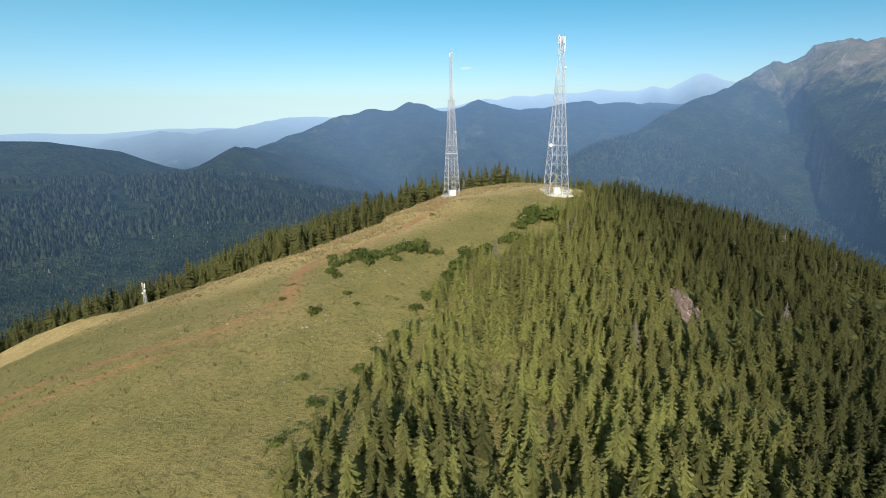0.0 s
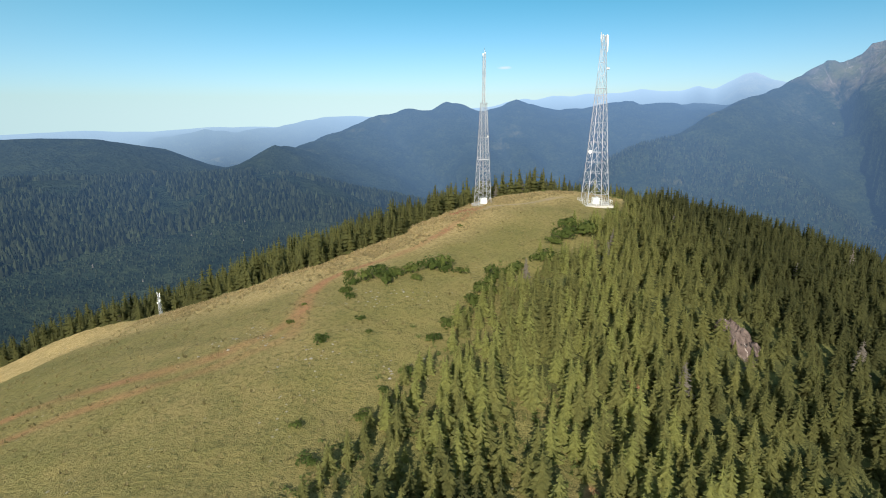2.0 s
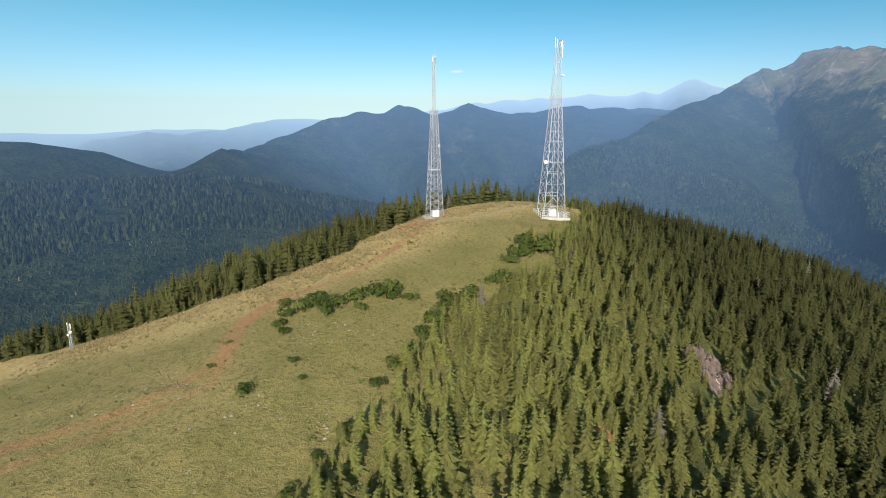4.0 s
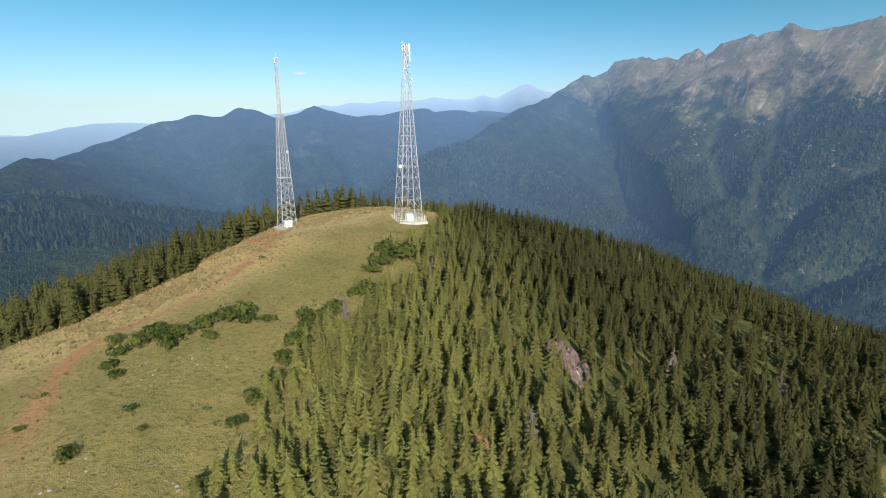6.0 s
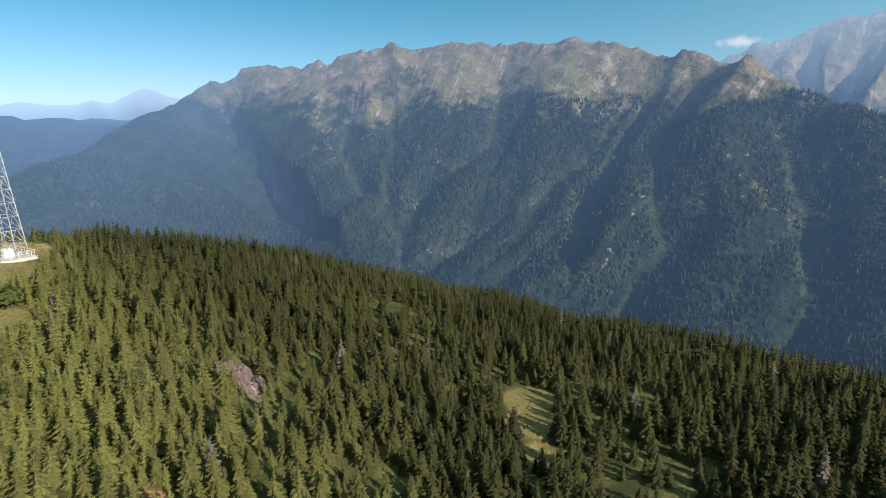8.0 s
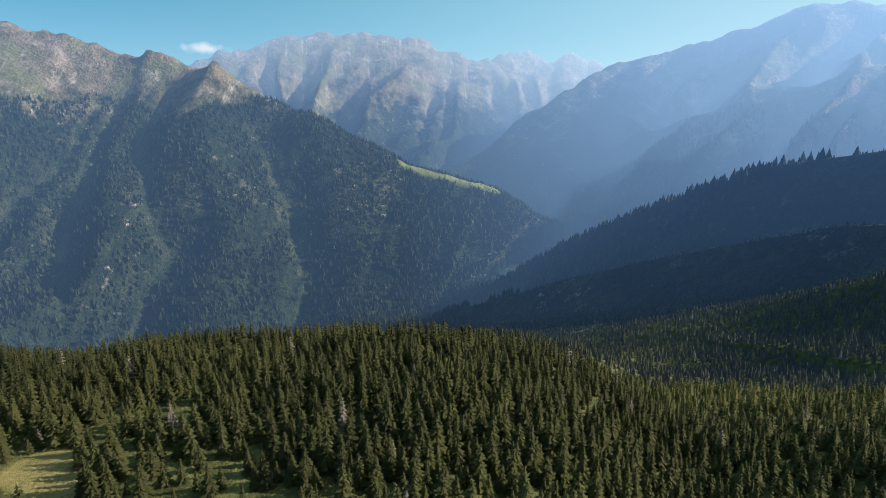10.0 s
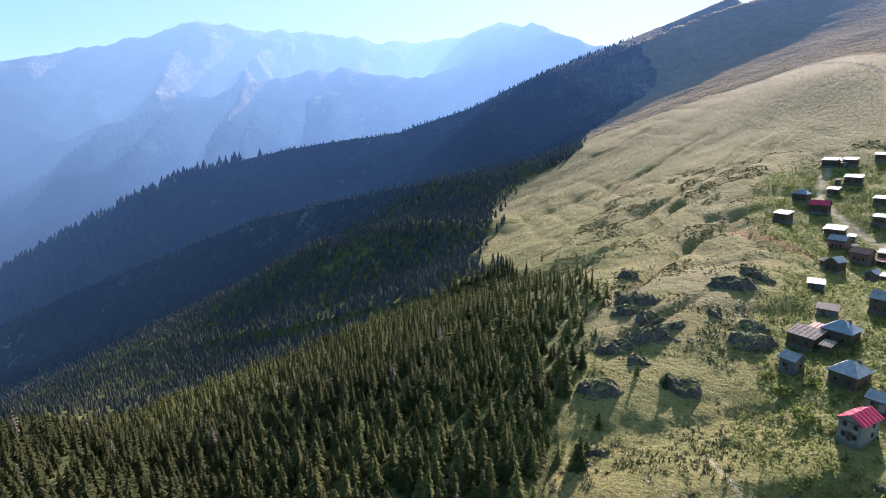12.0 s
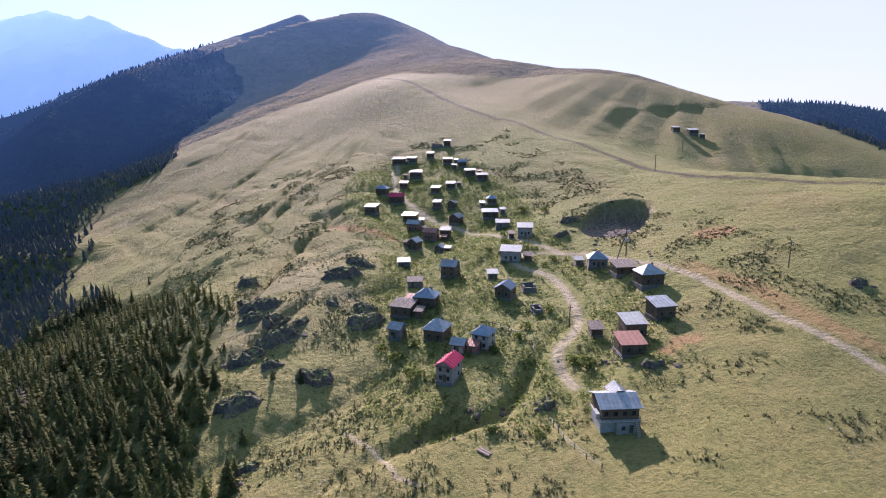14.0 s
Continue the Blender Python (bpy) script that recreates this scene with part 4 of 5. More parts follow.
def lattice(tower, levels, legs=0.3, thin=0.17, x_braced=False):
    """Four legs, rings and braces through rows of (height, half width)."""
    corners = [(-1, -1), (1, -1), (1, 1), (-1, 1)]
    for cx, cy in corners:
        bm = bmesh.new()
        rings = [[bm.verts.new((cx * w + sx * legs / 2, cy * w + sy * legs / 2, z)) for sx, sy in corners] for z, w in levels]
        for low, high in zip(rings, rings[1:]):
            for k in range(4):
                bm.faces.new((low[k], low[(k + 1) % 4], high[(k + 1) % 4], high[k]))
        bm.faces.new(rings[0][::-1]), bm.faces.new(rings[-1])
        part("leg", bm, STEEL, tower)
    for (z0, w0), (z1, w1) in zip(levels, levels[1:]):
        bm = bmesh.new()
        for (ax, ay), (bx, by) in zip(corners, corners[1:] + corners[:1]):
            beam(bm, (ax * w1, ay * w1, z1), (bx * w1, by * w1, z1), thin)
        part("ring", bm, STEEL, tower)
        for (ax, ay), (bx, by) in zip(corners, corners[1:] + corners[:1]):
            bm = bmesh.new()
            if x_braced:
                beam(bm, (ax * w0, ay * w0, z0), (bx * w1, by * w1, z1), thin)
                beam(bm, (bx * w0, by * w0, z0), (ax * w1, ay * w1, z1), thin)
            else:
                mid = ((ax + bx) / 2 * w1, (ay + by) / 2 * w1, z1)
                beam(bm, (ax * w0, ay * w0, z0), mid, thin)
                beam(bm, (bx * w0, by * w0, z0), mid, thin)
            part("brace", bm, STEEL, tower)


def antenna(tower, x, y, z, high, wide=0.3):
    bm = block(bmesh.new(), x, y, z, wide, 0.18, high, 0.04)
    part("antenna", bm, CABINET, tower, "white panel antenna")


def dish(tower, x, y, z, size):
    bm = bmesh.new()
    bmesh.ops.create_cone(bm, cap_ends=True, segments=14, radius1=size, radius2=size * 0.75, depth=0.35, matrix=pose(x, y, z, 90, 0, 0))
    part("dish", bm, CABINET, tower, "white round microwave dish")


def broad_tower(x, y, turn):
    tower = new("radio_tower")
    tower.matrix_world = pose(x, y, ground_z(x, y) + 0.3, rz=turn)
    tagged(tower, "tall white galvanised lattice tower on a fenced concrete pad", "radio tower", "lattice towers on the hilltop")
    lattice(tower, [(43.0 * (1 - (1 - k / 12) ** 1.15), 4.1 - 2.6 * (1 - (1 - k / 12) ** 1.15)) for k in range(13)], 0.2, 0.1)
    lattice(tower, [(43.0 + 18.5 * k / 8, 1.5 - 0.9 * k / 8) for k in range(9)], 0.12, 0.06)
    for k in range(4):
        antenna(tower, (0.8, -0.8, 0.8, -0.8)[k], (0.9, 0.9, -0.9, -0.9)[k], 59.2, 2.6, 0.25)
    antenna(tower, 1.5, 0, 56, 5.6, 0.4)
    antenna(tower, -1.2, 0, 60.4, 2.2, 0.25)
    dish(tower, -3.4, -1.8, 20, 0.75)
    dish(tower, 1.6, -1.6, 50, 0.5)
    part("ladder", ladder_mesh(0.6, 61, 0.6), STEEL, tower)
    return tower


def ladder_mesh(wide, high, gap):
    bm = bmesh.new()
    for s in (-1, 1):
        beam(bm, (s * wide / 2, 0, 0), (s * wide / 2, 0, high), 0.09)
    for k in range(1, int(high / (gap * 3))):
        beam(bm, (-wide / 2, 0, k * gap * 3), (wide / 2, 0, k * gap * 3), 0.06)
    return bm


def slim_tower(x, y, turn):
    tower = new("radio_tower")
    tower.matrix_world = pose(x, y, ground_z(x, y) + 0.3, rz=turn)
    tagged(tower, "slender white lattice mast with a thin top spire", "radio tower", "lattice towers on the hilltop")
    lattice(tower, [(40 * k / 15, 2.7 - 1.75 * k / 15) for k in range(16)], 0.17, 0.085, True)
    lattice(tower, [(40 + 18.5 * k / 9, 0.42) for k in range(10)], 0.12, 0.06, True)
    part("platform", block(bmesh.new(), 0, 0, 39.9, 2.6, 2.6, 0.15), STEEL, tower)
    part("platform", block(bmesh.new(), 0, 0, 17.9, 3.9, 3.9, 0.14), STEEL, tower)
    bm = bmesh.new()
    beam(bm, (0, 0, 58.4), (0, 0, 60.6), 0.12)
    part("spire", bm, STEEL, tower)
    antenna(tower, 0.6, 0.3, 57.6, 1.6, 0.3)
    antenna(tower, -0.6, -0.3, 57.2, 1.4, 0.3)
    dish(tower, 1.5, -1.2, 27, 0.5)
    part("ladder", ladder_mesh(0.5, 40, 0.6), STEEL, tower)
    return tower


def pad(x, y, size, turn, fenced):
    """A concrete pad, its fence and a white equipment cabinet on it."""
    base = ground_z(x, y)
    slab = new("concrete_pad")
    slab.matrix_world = pose(x, y, base - 0.7, rz=turn)
    part("slab", block(bmesh.new(), 0, 0, 0, size, size, 1.0, 0.05), CONCRETE, slab)
    part("kerb", block(bmesh.new(), 0, -size / 2 - 0.15, 0.1, size + 0.6, 0.3, 1.0), CONCRETE, slab)
    tagged(slab, "pale concrete pad under a lattice tower", "pad")
    box = new("equipment_cabinet")
    box.matrix_world = pose(x + 0.3, y - 0.2, base + 0.3, rz=turn)
    part("body", block(bmesh.new(), 0, 0, 0, 2.5, 2.0, 2.3, 0.05), CABINET, box)
    part("roof", block(bmesh.new(), 0, 0, 2.304, 2.7, 2.2, 0.12, 0.03), CABINET, box)
    part("door", block(bmesh.new(), 0.3, -1.02, 0.15, 0.9, 0.05, 1.9), GALVANISED_FENCE, box)
    tagged(box, "white metal equipment cabinet on the concrete pad", "cabinet")
    if not fenced:
        return
    fence = new("fence")
    fence.matrix_world = pose(x, y, base + 0.3, rz=turn)
    h = size / 2 - 0.2
    for k in range(6):
        u = -h + 2 * h * k / 5
        for px, py in ((u, -h), (u, h), (-h, u), (h, u)):
            part("post", block(bmesh.new(), px, py, 0, 0.12, 0.12, 2.0), GALVANISED_FENCE, fence)
    for z in (0.35, 1.1, 1.85):
        for a, b in (((-h, -h), (h, -h)), ((h, -h), (h, h)), ((h, h), (-h, h)), ((-h, h), (-h, -h))):
            bm = bmesh.new()
            beam(bm, (*a, z), (*b, z), 0.07)
            part("rail", bm, GALVANISED_FENCE, fence)
    tagged(fence, "white steel fence round the tower pad", "fence")


broad_tower(46.8, 231, 8), pad(46.8, 231, 10.6, 8, True)
slim_tower(3.5, 240, 20), pad(3.5, 240, 7.4, 20, False)


def small_mast(x, y):
    mast = new("weather_mast")
    mast.matrix_world = pose(x, y, ground_z(x, y))
    lattice(mast, [(0, 0.42), (2, 0.36), (4, 0.3), (6, 0.25), (7.4, 0.22)], 0.1, 0.06, True)
    part("foot", block(bmesh.new(), 0, 0, -0.6, 1.7, 1.7, 0.9, 0.05), CONCRETE, mast)
    antenna(mast, 0.4, 0, 6.2, 1.5, 0.22), antenna(mast, -0.4, 0, 6.6, 1.3, 0.22)
    dish(mast, 0.4, -0.4, 5.2, 0.4), dish(mast, -0.4, -0.4, 4.4, 0.32)
    tagged(mast, "short white lattice mast with dishes on the grass edge", "mast")


small_mast(-101, 178)


# ---- village ----
FACING = -194.0  # the way that most fronts look
ROWS_RED = [
    (-24, -74, 4.5, 7, 4.2, -24, "y", "plaster", "red"),
    (-29, -84, 3.7, 4, 2.4, -20, "x", "plaster", "tin"),
    (-32, -82, 2.7, 3.4, 2.2, -25, "s", "brick", "rust"),
    (-35, -84, 5.0, 5.5, 4, -28, "h", "plaster", "blue"),
    (-26, -93, 6.3, 7, 3.2, -22, "h", "plank", "tin"),
    (-17, -99, 4.0, 4.5, 3, -24, "x", "stone", "tin"),
    (-21, -112, 7.2, 6, 3, -20, "s", "plank", "rotten"),
    (-28, -114, 7.3, 6.5, 3.4, -18, "h", "plank", "blue"),
    (-28, -131, 5.4, 4, 1.8, 0, "s", "stone", "rotten"),
    (-28, -150, 4.8, 4, 2.2, 5, "s", "stone", "tin"),
]
ROWS_TRACK = [
    (-40, -133, 5.9, 6, 4, -20, "x", "plank", "tin"),
    (-51, -124, 3.5, 3.5, 2, 0, "s", "stone", "white"),
    (-50, -110, 5.6, 6.5, 3.2, -25, "y", "plank", "blue"),
    (-58, -112, 4.6, 4.5, 2, 5, "n", "stone", "tin"),
    (-54, -97, 3.0, 4, 1.7, 10, "n", "stone", "tin"),
    (-60, -77, 3.2, 4, 1.8, 0, "s", "plank", "rotten"),
    (-67, -73, 5.9, 6, 3.6, 4, "s", "plank", "white"),
    (-62, -66, 6.4, 6, 2.8, 3, "s", "plank", "rust"),
    (-77, -77, 6.1, 6, 3.4, 10, "s", "plank", "tin"),
    (-85, -94, 7.7, 6.5, 3.6, 8, "h", "plank", "tin"),
    (-84, -105, 7.0, 6, 2.4, 6, "s", "plank", "rotten"),
    (-82, -116, 6.9, 6, 3, -8, "h", "stone", "blue"),
    (-79, -122, 2.9, 3, 1.8, 0, "s", "stone", "white"),
]
ROWS_MIDDLE = [
    (-36, -171, 4.8, 5, 3.6, -30, "y", "plank", "tin"),
    (-45, -168, 3.5, 3.6, 2.2, -20, "y", "stone", "blue"),
    (-62, -137, 8.0, 6.3, 3.8, -12, "s", "plaster", "white"),
    (-76, -159, 6.6, 5.9, 3.8, -8, "s", "plaster", "white"),
    (-74, -178, 6.4, 4.5, 2.2, -5, "s", "stone", "white"),
    (-74, -194, 8.0, 5.4, 2.7, 0, "s", "plank", "blue"),
    (-80, -209, 5.2, 4.5, 2.7, 0, "h", "plank", "blue"),
    (-60, -198, 5.7, 5.4, 3.2, -35, "y", "plank", "white"),
    (-45, -183, 6.7, 5.4, 3.6, -20, "x", "brick", "rust"),
    (-41, -197, 6.3, 5.4, 3.6, -15, "x", "brick", "tin"),
    (-52, -186, 4.9, 4.5, 3.1, -10, "s", "plank", "white"),
    (-42, -211, 7.3, 5.4, 2.7, -10, "s", "plank", "teal"),
    (-40, -234, 8.1, 6.3, 3.6, -8, "x", "plank", "red"),
]
ROWS_UPPER = [
    (-26, -220, 6.4, 5.4, 3.2, -20, "s", "plank", "tin"),
    (-35, -248, 7.1, 5.4, 3.2, -15, "h", "plank", "blue"),
    (-48, -258, 4.9, 4.5, 2.7, -10, "s", "plank", "tin"),
    (-61, -240, 5.2, 4.5, 2.9, -12, "s", "plank", "blue"),
    (-57, -221, 4.3, 4.5, 2.7, -10, "s", "plank", "white"),
    (-63, -216, 4.3, 4.5, 2.9, -20, "y", "plank", "white"),
    (-69, -241, 5.2, 4.5, 2.7, -5, "s", "plank", "tin"),
    (-57, -270, 7.7, 5.4, 3.1, -8, "s", "plank", "tin"),
    (-78, -281, 6.5, 4.5, 2.7, 0, "s", "plank", "white"),
    (-83, -268, 5.7, 4.5, 3.1, 0, "x", "plank", "blue"),
    (-83, -253, 6.5, 4.5, 2.7, 0, "s", "plank", "tin"),
    (-86, -242, 6.7, 4.5, 2.7, 4, "s", "plank", "white"),
    (-52, -297, 7.8, 6.3, 3.4, -10, "s", "plank", "white"),
    (-60, -297, 6.6, 5.4, 2.7, -10, "s", "plank", "tin"),
]
ROWS_TOP = [
    (-72, -299, 5.1, 4.5, 2.7, 0, "s", "plank", "tin"),
    (-86, -312, 4.8, 5.4, 3.6, -10, "s", "plank", "white"),
    (-80, -314, 8.9, 4.5, 1.8, 0, "n", "stone", "tin"),
    (-268, -336, 6.1, 5.4, 2.7, 0, "s", "plank", "white"),
    (-279, -331, 8.4, 6.3, 3.1, 0, "s", "plank", "white"),
    (-283, -325, 3.4, 3.6, 2.7, 0, "s", "plank", "white"),
]
TONES = {"tin": "dull grey tin", "white": "bright pale tin", "blue": "blue grey sheet", "teal": "teal sheet", "red": "crimson red sheet", "rust": "rusty red sheet", "rotten": "broken rotten board"}
STUFFS = {"plank": "dark weathered plank", "plaster": "grey plastered", "stone": "rough stone", "brick": "red brown boarded"}


def hull(points, faces):
    bm = bmesh.new()
    vs = [bm.verts.new(p) for p in points]
    for f in faces:
        bm.faces.new([vs[i] for i in f])
    bmesh.ops.recalc_face_normals(bm, faces=bm.faces)
    return bm


def slab_on(a, b, c, d, thick, rows=0):
    """A roof slab over four corners, with raised seams down its slope."""
    a, b, c, d = (Vector(p) for p in (a, b, c, d))
    up = (b - a).cross(d - a).normalized()
    if up.z < 0:
        up = -up
    t = up * thick
    tops = [(0.0, 1.0)]
    for k in range(rows):
        u, w = (k + 0.5) / rows, 0.04 / max((b - a).length, 0.1)
        tops += [(u - w, 1.0), (u - 0.6 * w, 1.0 + 0.07 / thick), (u + 0.6 * w, 1.0 + 0.07 / thick), (u + w, 1.0)]
    tops.append((1.0, 1.0))
    low = [a.lerp(b, u) + t * k for u, k in tops]
    high = [d.lerp(c, u) + t * k for u, k in tops]
    n = len(tops)
    faces = [(0, 1, 2, 3), (1, 2, 4 + n + n - 1, 4 + n - 1), (3, 0, 4, 4 + n)]
    faces += [(0, 1, *range(4 + n - 1, 3, -1)), (3, 2, *range(4 + 2 * n - 1, 3 + n, -1))]
    faces += [(4 + k, 5 + k, 5 + n + k, 4 + n + k) for k in range(n - 1)]
    bm = hull([a, b, c, d, *low, *high], faces)
    return bm


def opening(name, house, x, y, z, wide, high, turn):
    """A window or door set in a wall whose face looks the way of turn."""
    m = pose(x, y, z, rz=turn)
    bm = bmesh.new()
    if name == "window":
        for s in (-1, 1):
            block(bm, s * wide / 2, 0, 0, 0.1, 0.12, high + 0.1)
            block(bm, 0, 0, -0.05 if s < 0 else high - 0.05, wide - 0.1, 0.12, 0.1)
        block(bm, 0, 0, 0.05, 0.05, 0.09, high - 0.1)
        frame_part = part("window", bm, WALLS["plank"], house)
        frame_part.matrix_local = m
        pane = part("pane", block(bmesh.new(), 0, 0, 0.05, wide - 0.1, 0.05, high - 0.1), PANE, frame_part)
    else:
        block(bm, 0, 0, 0, wide, 0.1, high, 0.02)
        part("door", bm, WALLS["plank"], house).matrix_local = m


def house(row, lower=0.0):
    x, y, w, l, h, turn, roof, wall, cover = row
    kind = "ruined_hut" if roof == "n" else "house" if h > 3.1 else "hut"
    w, l, h = w * 0.8, l * 0.8, h * 0.85
    rz = FACING + turn
    m = pose(x, y, 0, rz=rz)
    feet = [m @ Vector((sx * w / 2, sy * l / 2, 0)) for sx in (-1, 1) for sy in (-1, 1)]
    zs = [ground_z(p.x, p.y) for p in feet]
    low, high = min(zs) - 0.4, max(zs) * 0.6 + min(zs) * 0.4 + 0.25
    hs = new(kind)
    hs.matrix_world = pose(x, y, high, rz=rz)
    part("foundation", block(bmesh.new(), 0, 0, low - high, w + 0.3, l + 0.3, high - low, 0.06), WALLS["stone"], hs)
    W, L = w / 2, l / 2
    rise = {"x": 0.30 * l, "y": 0.30 * w, "h": 0.26 * min(w, l), "s": 0.0, "n": 0.0}[roof]
    e = 0.36
    if roof == "n":
        for sx, sy, dx, dy, tall in ((0, -1, w, 0.5, h * 0.6), (0, 1, w, 0.5, h), (-1, 0, 0.5, l, h * 0.8), (1, 0, 0.5, l, h * 0.9)):
            bm = block(bmesh.new(), sx * (W - 0.25), sy * (L - 0.25), 0.003, dx if dx > 1 else 0.5, (dy if dy <= 1 else l - 1.01), tall, 0.08)
            part("wall", bm, WALLS[wall], hs)
        return tagged(hs, "roofless ruined stone hut sunk in weeds", "ruin", "houses of the mountain village")
    back = h + (0.18 * l if roof == "s" else 0)
    pts = [(-W, -L, 0), (W, -L, 0), (W, L, 0), (-W, L, 0), (-W, -L, h), (W, -L, h), (W, L, back), (-W, L, back)]
    faces = [(0, 1, 2, 3), (0, 1, 5, 4), (2, 3, 7, 6), (4, 5, 6, 7)]
    if roof == "x":
        pts += [(-W, 0, h + rise), (W, 0, h + rise)]
        faces = [(0, 1, 2, 3), (0, 1, 5, 4), (2, 3, 7, 6), (1, 2, 6, 9, 5), (3, 0, 4, 8, 7), (4, 5, 9, 8), (6, 7, 8, 9)]
    elif roof == "y":
        pts += [(0, -L, h + rise), (0, L, h + rise)]
        faces = [(0, 1, 2, 3), (0, 1, 5, 8, 4), (2, 3, 7, 9, 6), (1, 2, 6, 5), (3, 0, 4, 7), (4, 8, 9, 7), (8, 5, 6, 9)]
    else:
        faces += [(1, 2, 6, 5), (3, 0, 4, 7)]
    part("wall", hull(pts, faces), WALLS[wall], hs)
    seams = max(3, int(w / 0.9))
    drop = lambda r, run: -r / run * e
    z0 = h + 0.02
    if roof == "x":
        k = drop(rise, L)
        for s in (-1, 1):
            part("roof_slope", slab_on((-W - e, s * (L + e), z0 + k), (W + e, s * (L + e), z0 + k), (W + e, 0, z0 + rise), (-W - e, 0, z0 + rise), 0.09, seams), ROOFS[cover], hs)
    elif roof == "y":
        k = drop(rise, W)
        for s in (-1, 1):
            part("roof_slope", slab_on((s * (W + e), -L - e, z0 + k), (s * (W + e), L + e, z0 + k), (0, L + e, z0 + rise), (0, -L - e, z0 + rise), 0.09, max(3, int(l / 0.9))), ROOFS[cover], hs)
    elif roof == "s":
        k = (back - h) / l * e
        part("roof_slope", slab_on((-W - e, -L - e, z0 - k), (W + e, -L - e, z0 - k), (W + e, L + e, z0 + back - h + k), (-W - e, L + e, z0 + back - h + k), 0.1, seams), ROOFS[cover], hs)
    else:
        r = max(W - L, 0.4)
        A, B, C, D = (-W - e, -L - e, z0 - 0.1), (W + e, -L - e, z0 - 0.1), (W + e, L + e, z0 - 0.1), (-W - e, L + e, z0 - 0.1)
        P, Q = (-r, 0, z0 + rise * 1.5), (r, 0, z0 + rise * 1.5)
        for quad in ((A, B, Q, P), (C, D, P, Q)):
            part("roof_slope", slab_on(*quad, 0.08), ROOFS[cover], hs)
        for tri in ((B, C, Q), (D, A, P)):
            bm = hull([*tri, *(tuple(Vector(p) + Vector((0, 0, 0.09))) for p in tri)], [(0, 1, 2), (3, 4, 5), (0, 1, 4, 3), (1, 2, 5, 4), (2, 0, 3, 5)])
            part("roof_slope", bm, ROOFS[cover], hs)
    part("fascia", block(bmesh.new(), 0, -L - e + 0.06, h - 0.2 + (drop(rise, L) if roof == "x" else -0.08 if roof == "h" else 0), w + 0.6, 0.05, 0.16), WALLS["plank"], hs)
    g = random.Random(int(x * 7 + y * 13))
    if h > 1.9:
        count = 2 if w > 3.4 else 1
        storeys = (0.5, 2.3) if h > 3.3 else (0.7,)
        for zz in storeys:
            for k in range(count):
                opening("window", hs, -W * 0.45 + k * W * 0.95 if count > 1 else -W * 0.3, -L - 0.03, zz, 0.6, 0.8, 0)
            opening("window", hs, -W - 0.03, L * 0.3 * (1 if g.random() > 0.5 else -1), zz, 0.55, 0.75, 90)
            opening("window", hs, W + 0.03, L * 0.25, zz, 0.55, 0.75, 90)
    opening("door", hs, W * 0.05 if h > 1.9 else -W * 0.3, -L - 0.05, 0.02, 0.75, 1.6 if h > 1.9 else 1.3, 0)
    if g.random() > 0.55 and roof in "xyh" and h > 2.4:
        part("chimney", block(bmesh.new(), W * 0.4, L * 0.35, h - 0.3, 0.5, 0.5, rise + 1.2, 0.04), WALLS["stone"], hs)
    tagged(hs, f"{STUFFS[wall]} {kind} under a {TONES[cover]} roof", kind, "houses of the mountain village")
    return hs


for rows in (ROWS_RED, ROWS_TRACK, ROWS_MIDDLE, ROWS_UPPER, ROWS_TOP):
    for row in rows:
        house(row)


def annexes(rows, seed):
    """Low sheds and stables leaning close to the houses."""
    g = random.Random(seed)
    for x, y, w, l, h, turn, *_ in rows:
        if g.random() > 0.6:
            continue
        side = g.choice((-1, 1))
        m = pose(x, y, 0, rz=FACING + turn)
        p = m @ Vector((side * (w / 2 + 1.7), g.uniform(-1.5, 2.0), 0))
        house((round(p.x, 1), round(p.y, 1), g.uniform(2.2, 3.0), g.uniform(2.6, 3.6), g.uniform(1.6, 2.1), turn + g.uniform(-6, 6), "s", g.choice(("stone", "plank")), g.choice(("rotten", "tin", "blue", "rotten", "rust"))))


annexes(ROWS_MIDDLE, 4), annexes(ROWS_UPPER, 5), annexes(ROWS_RED[4:], 6)


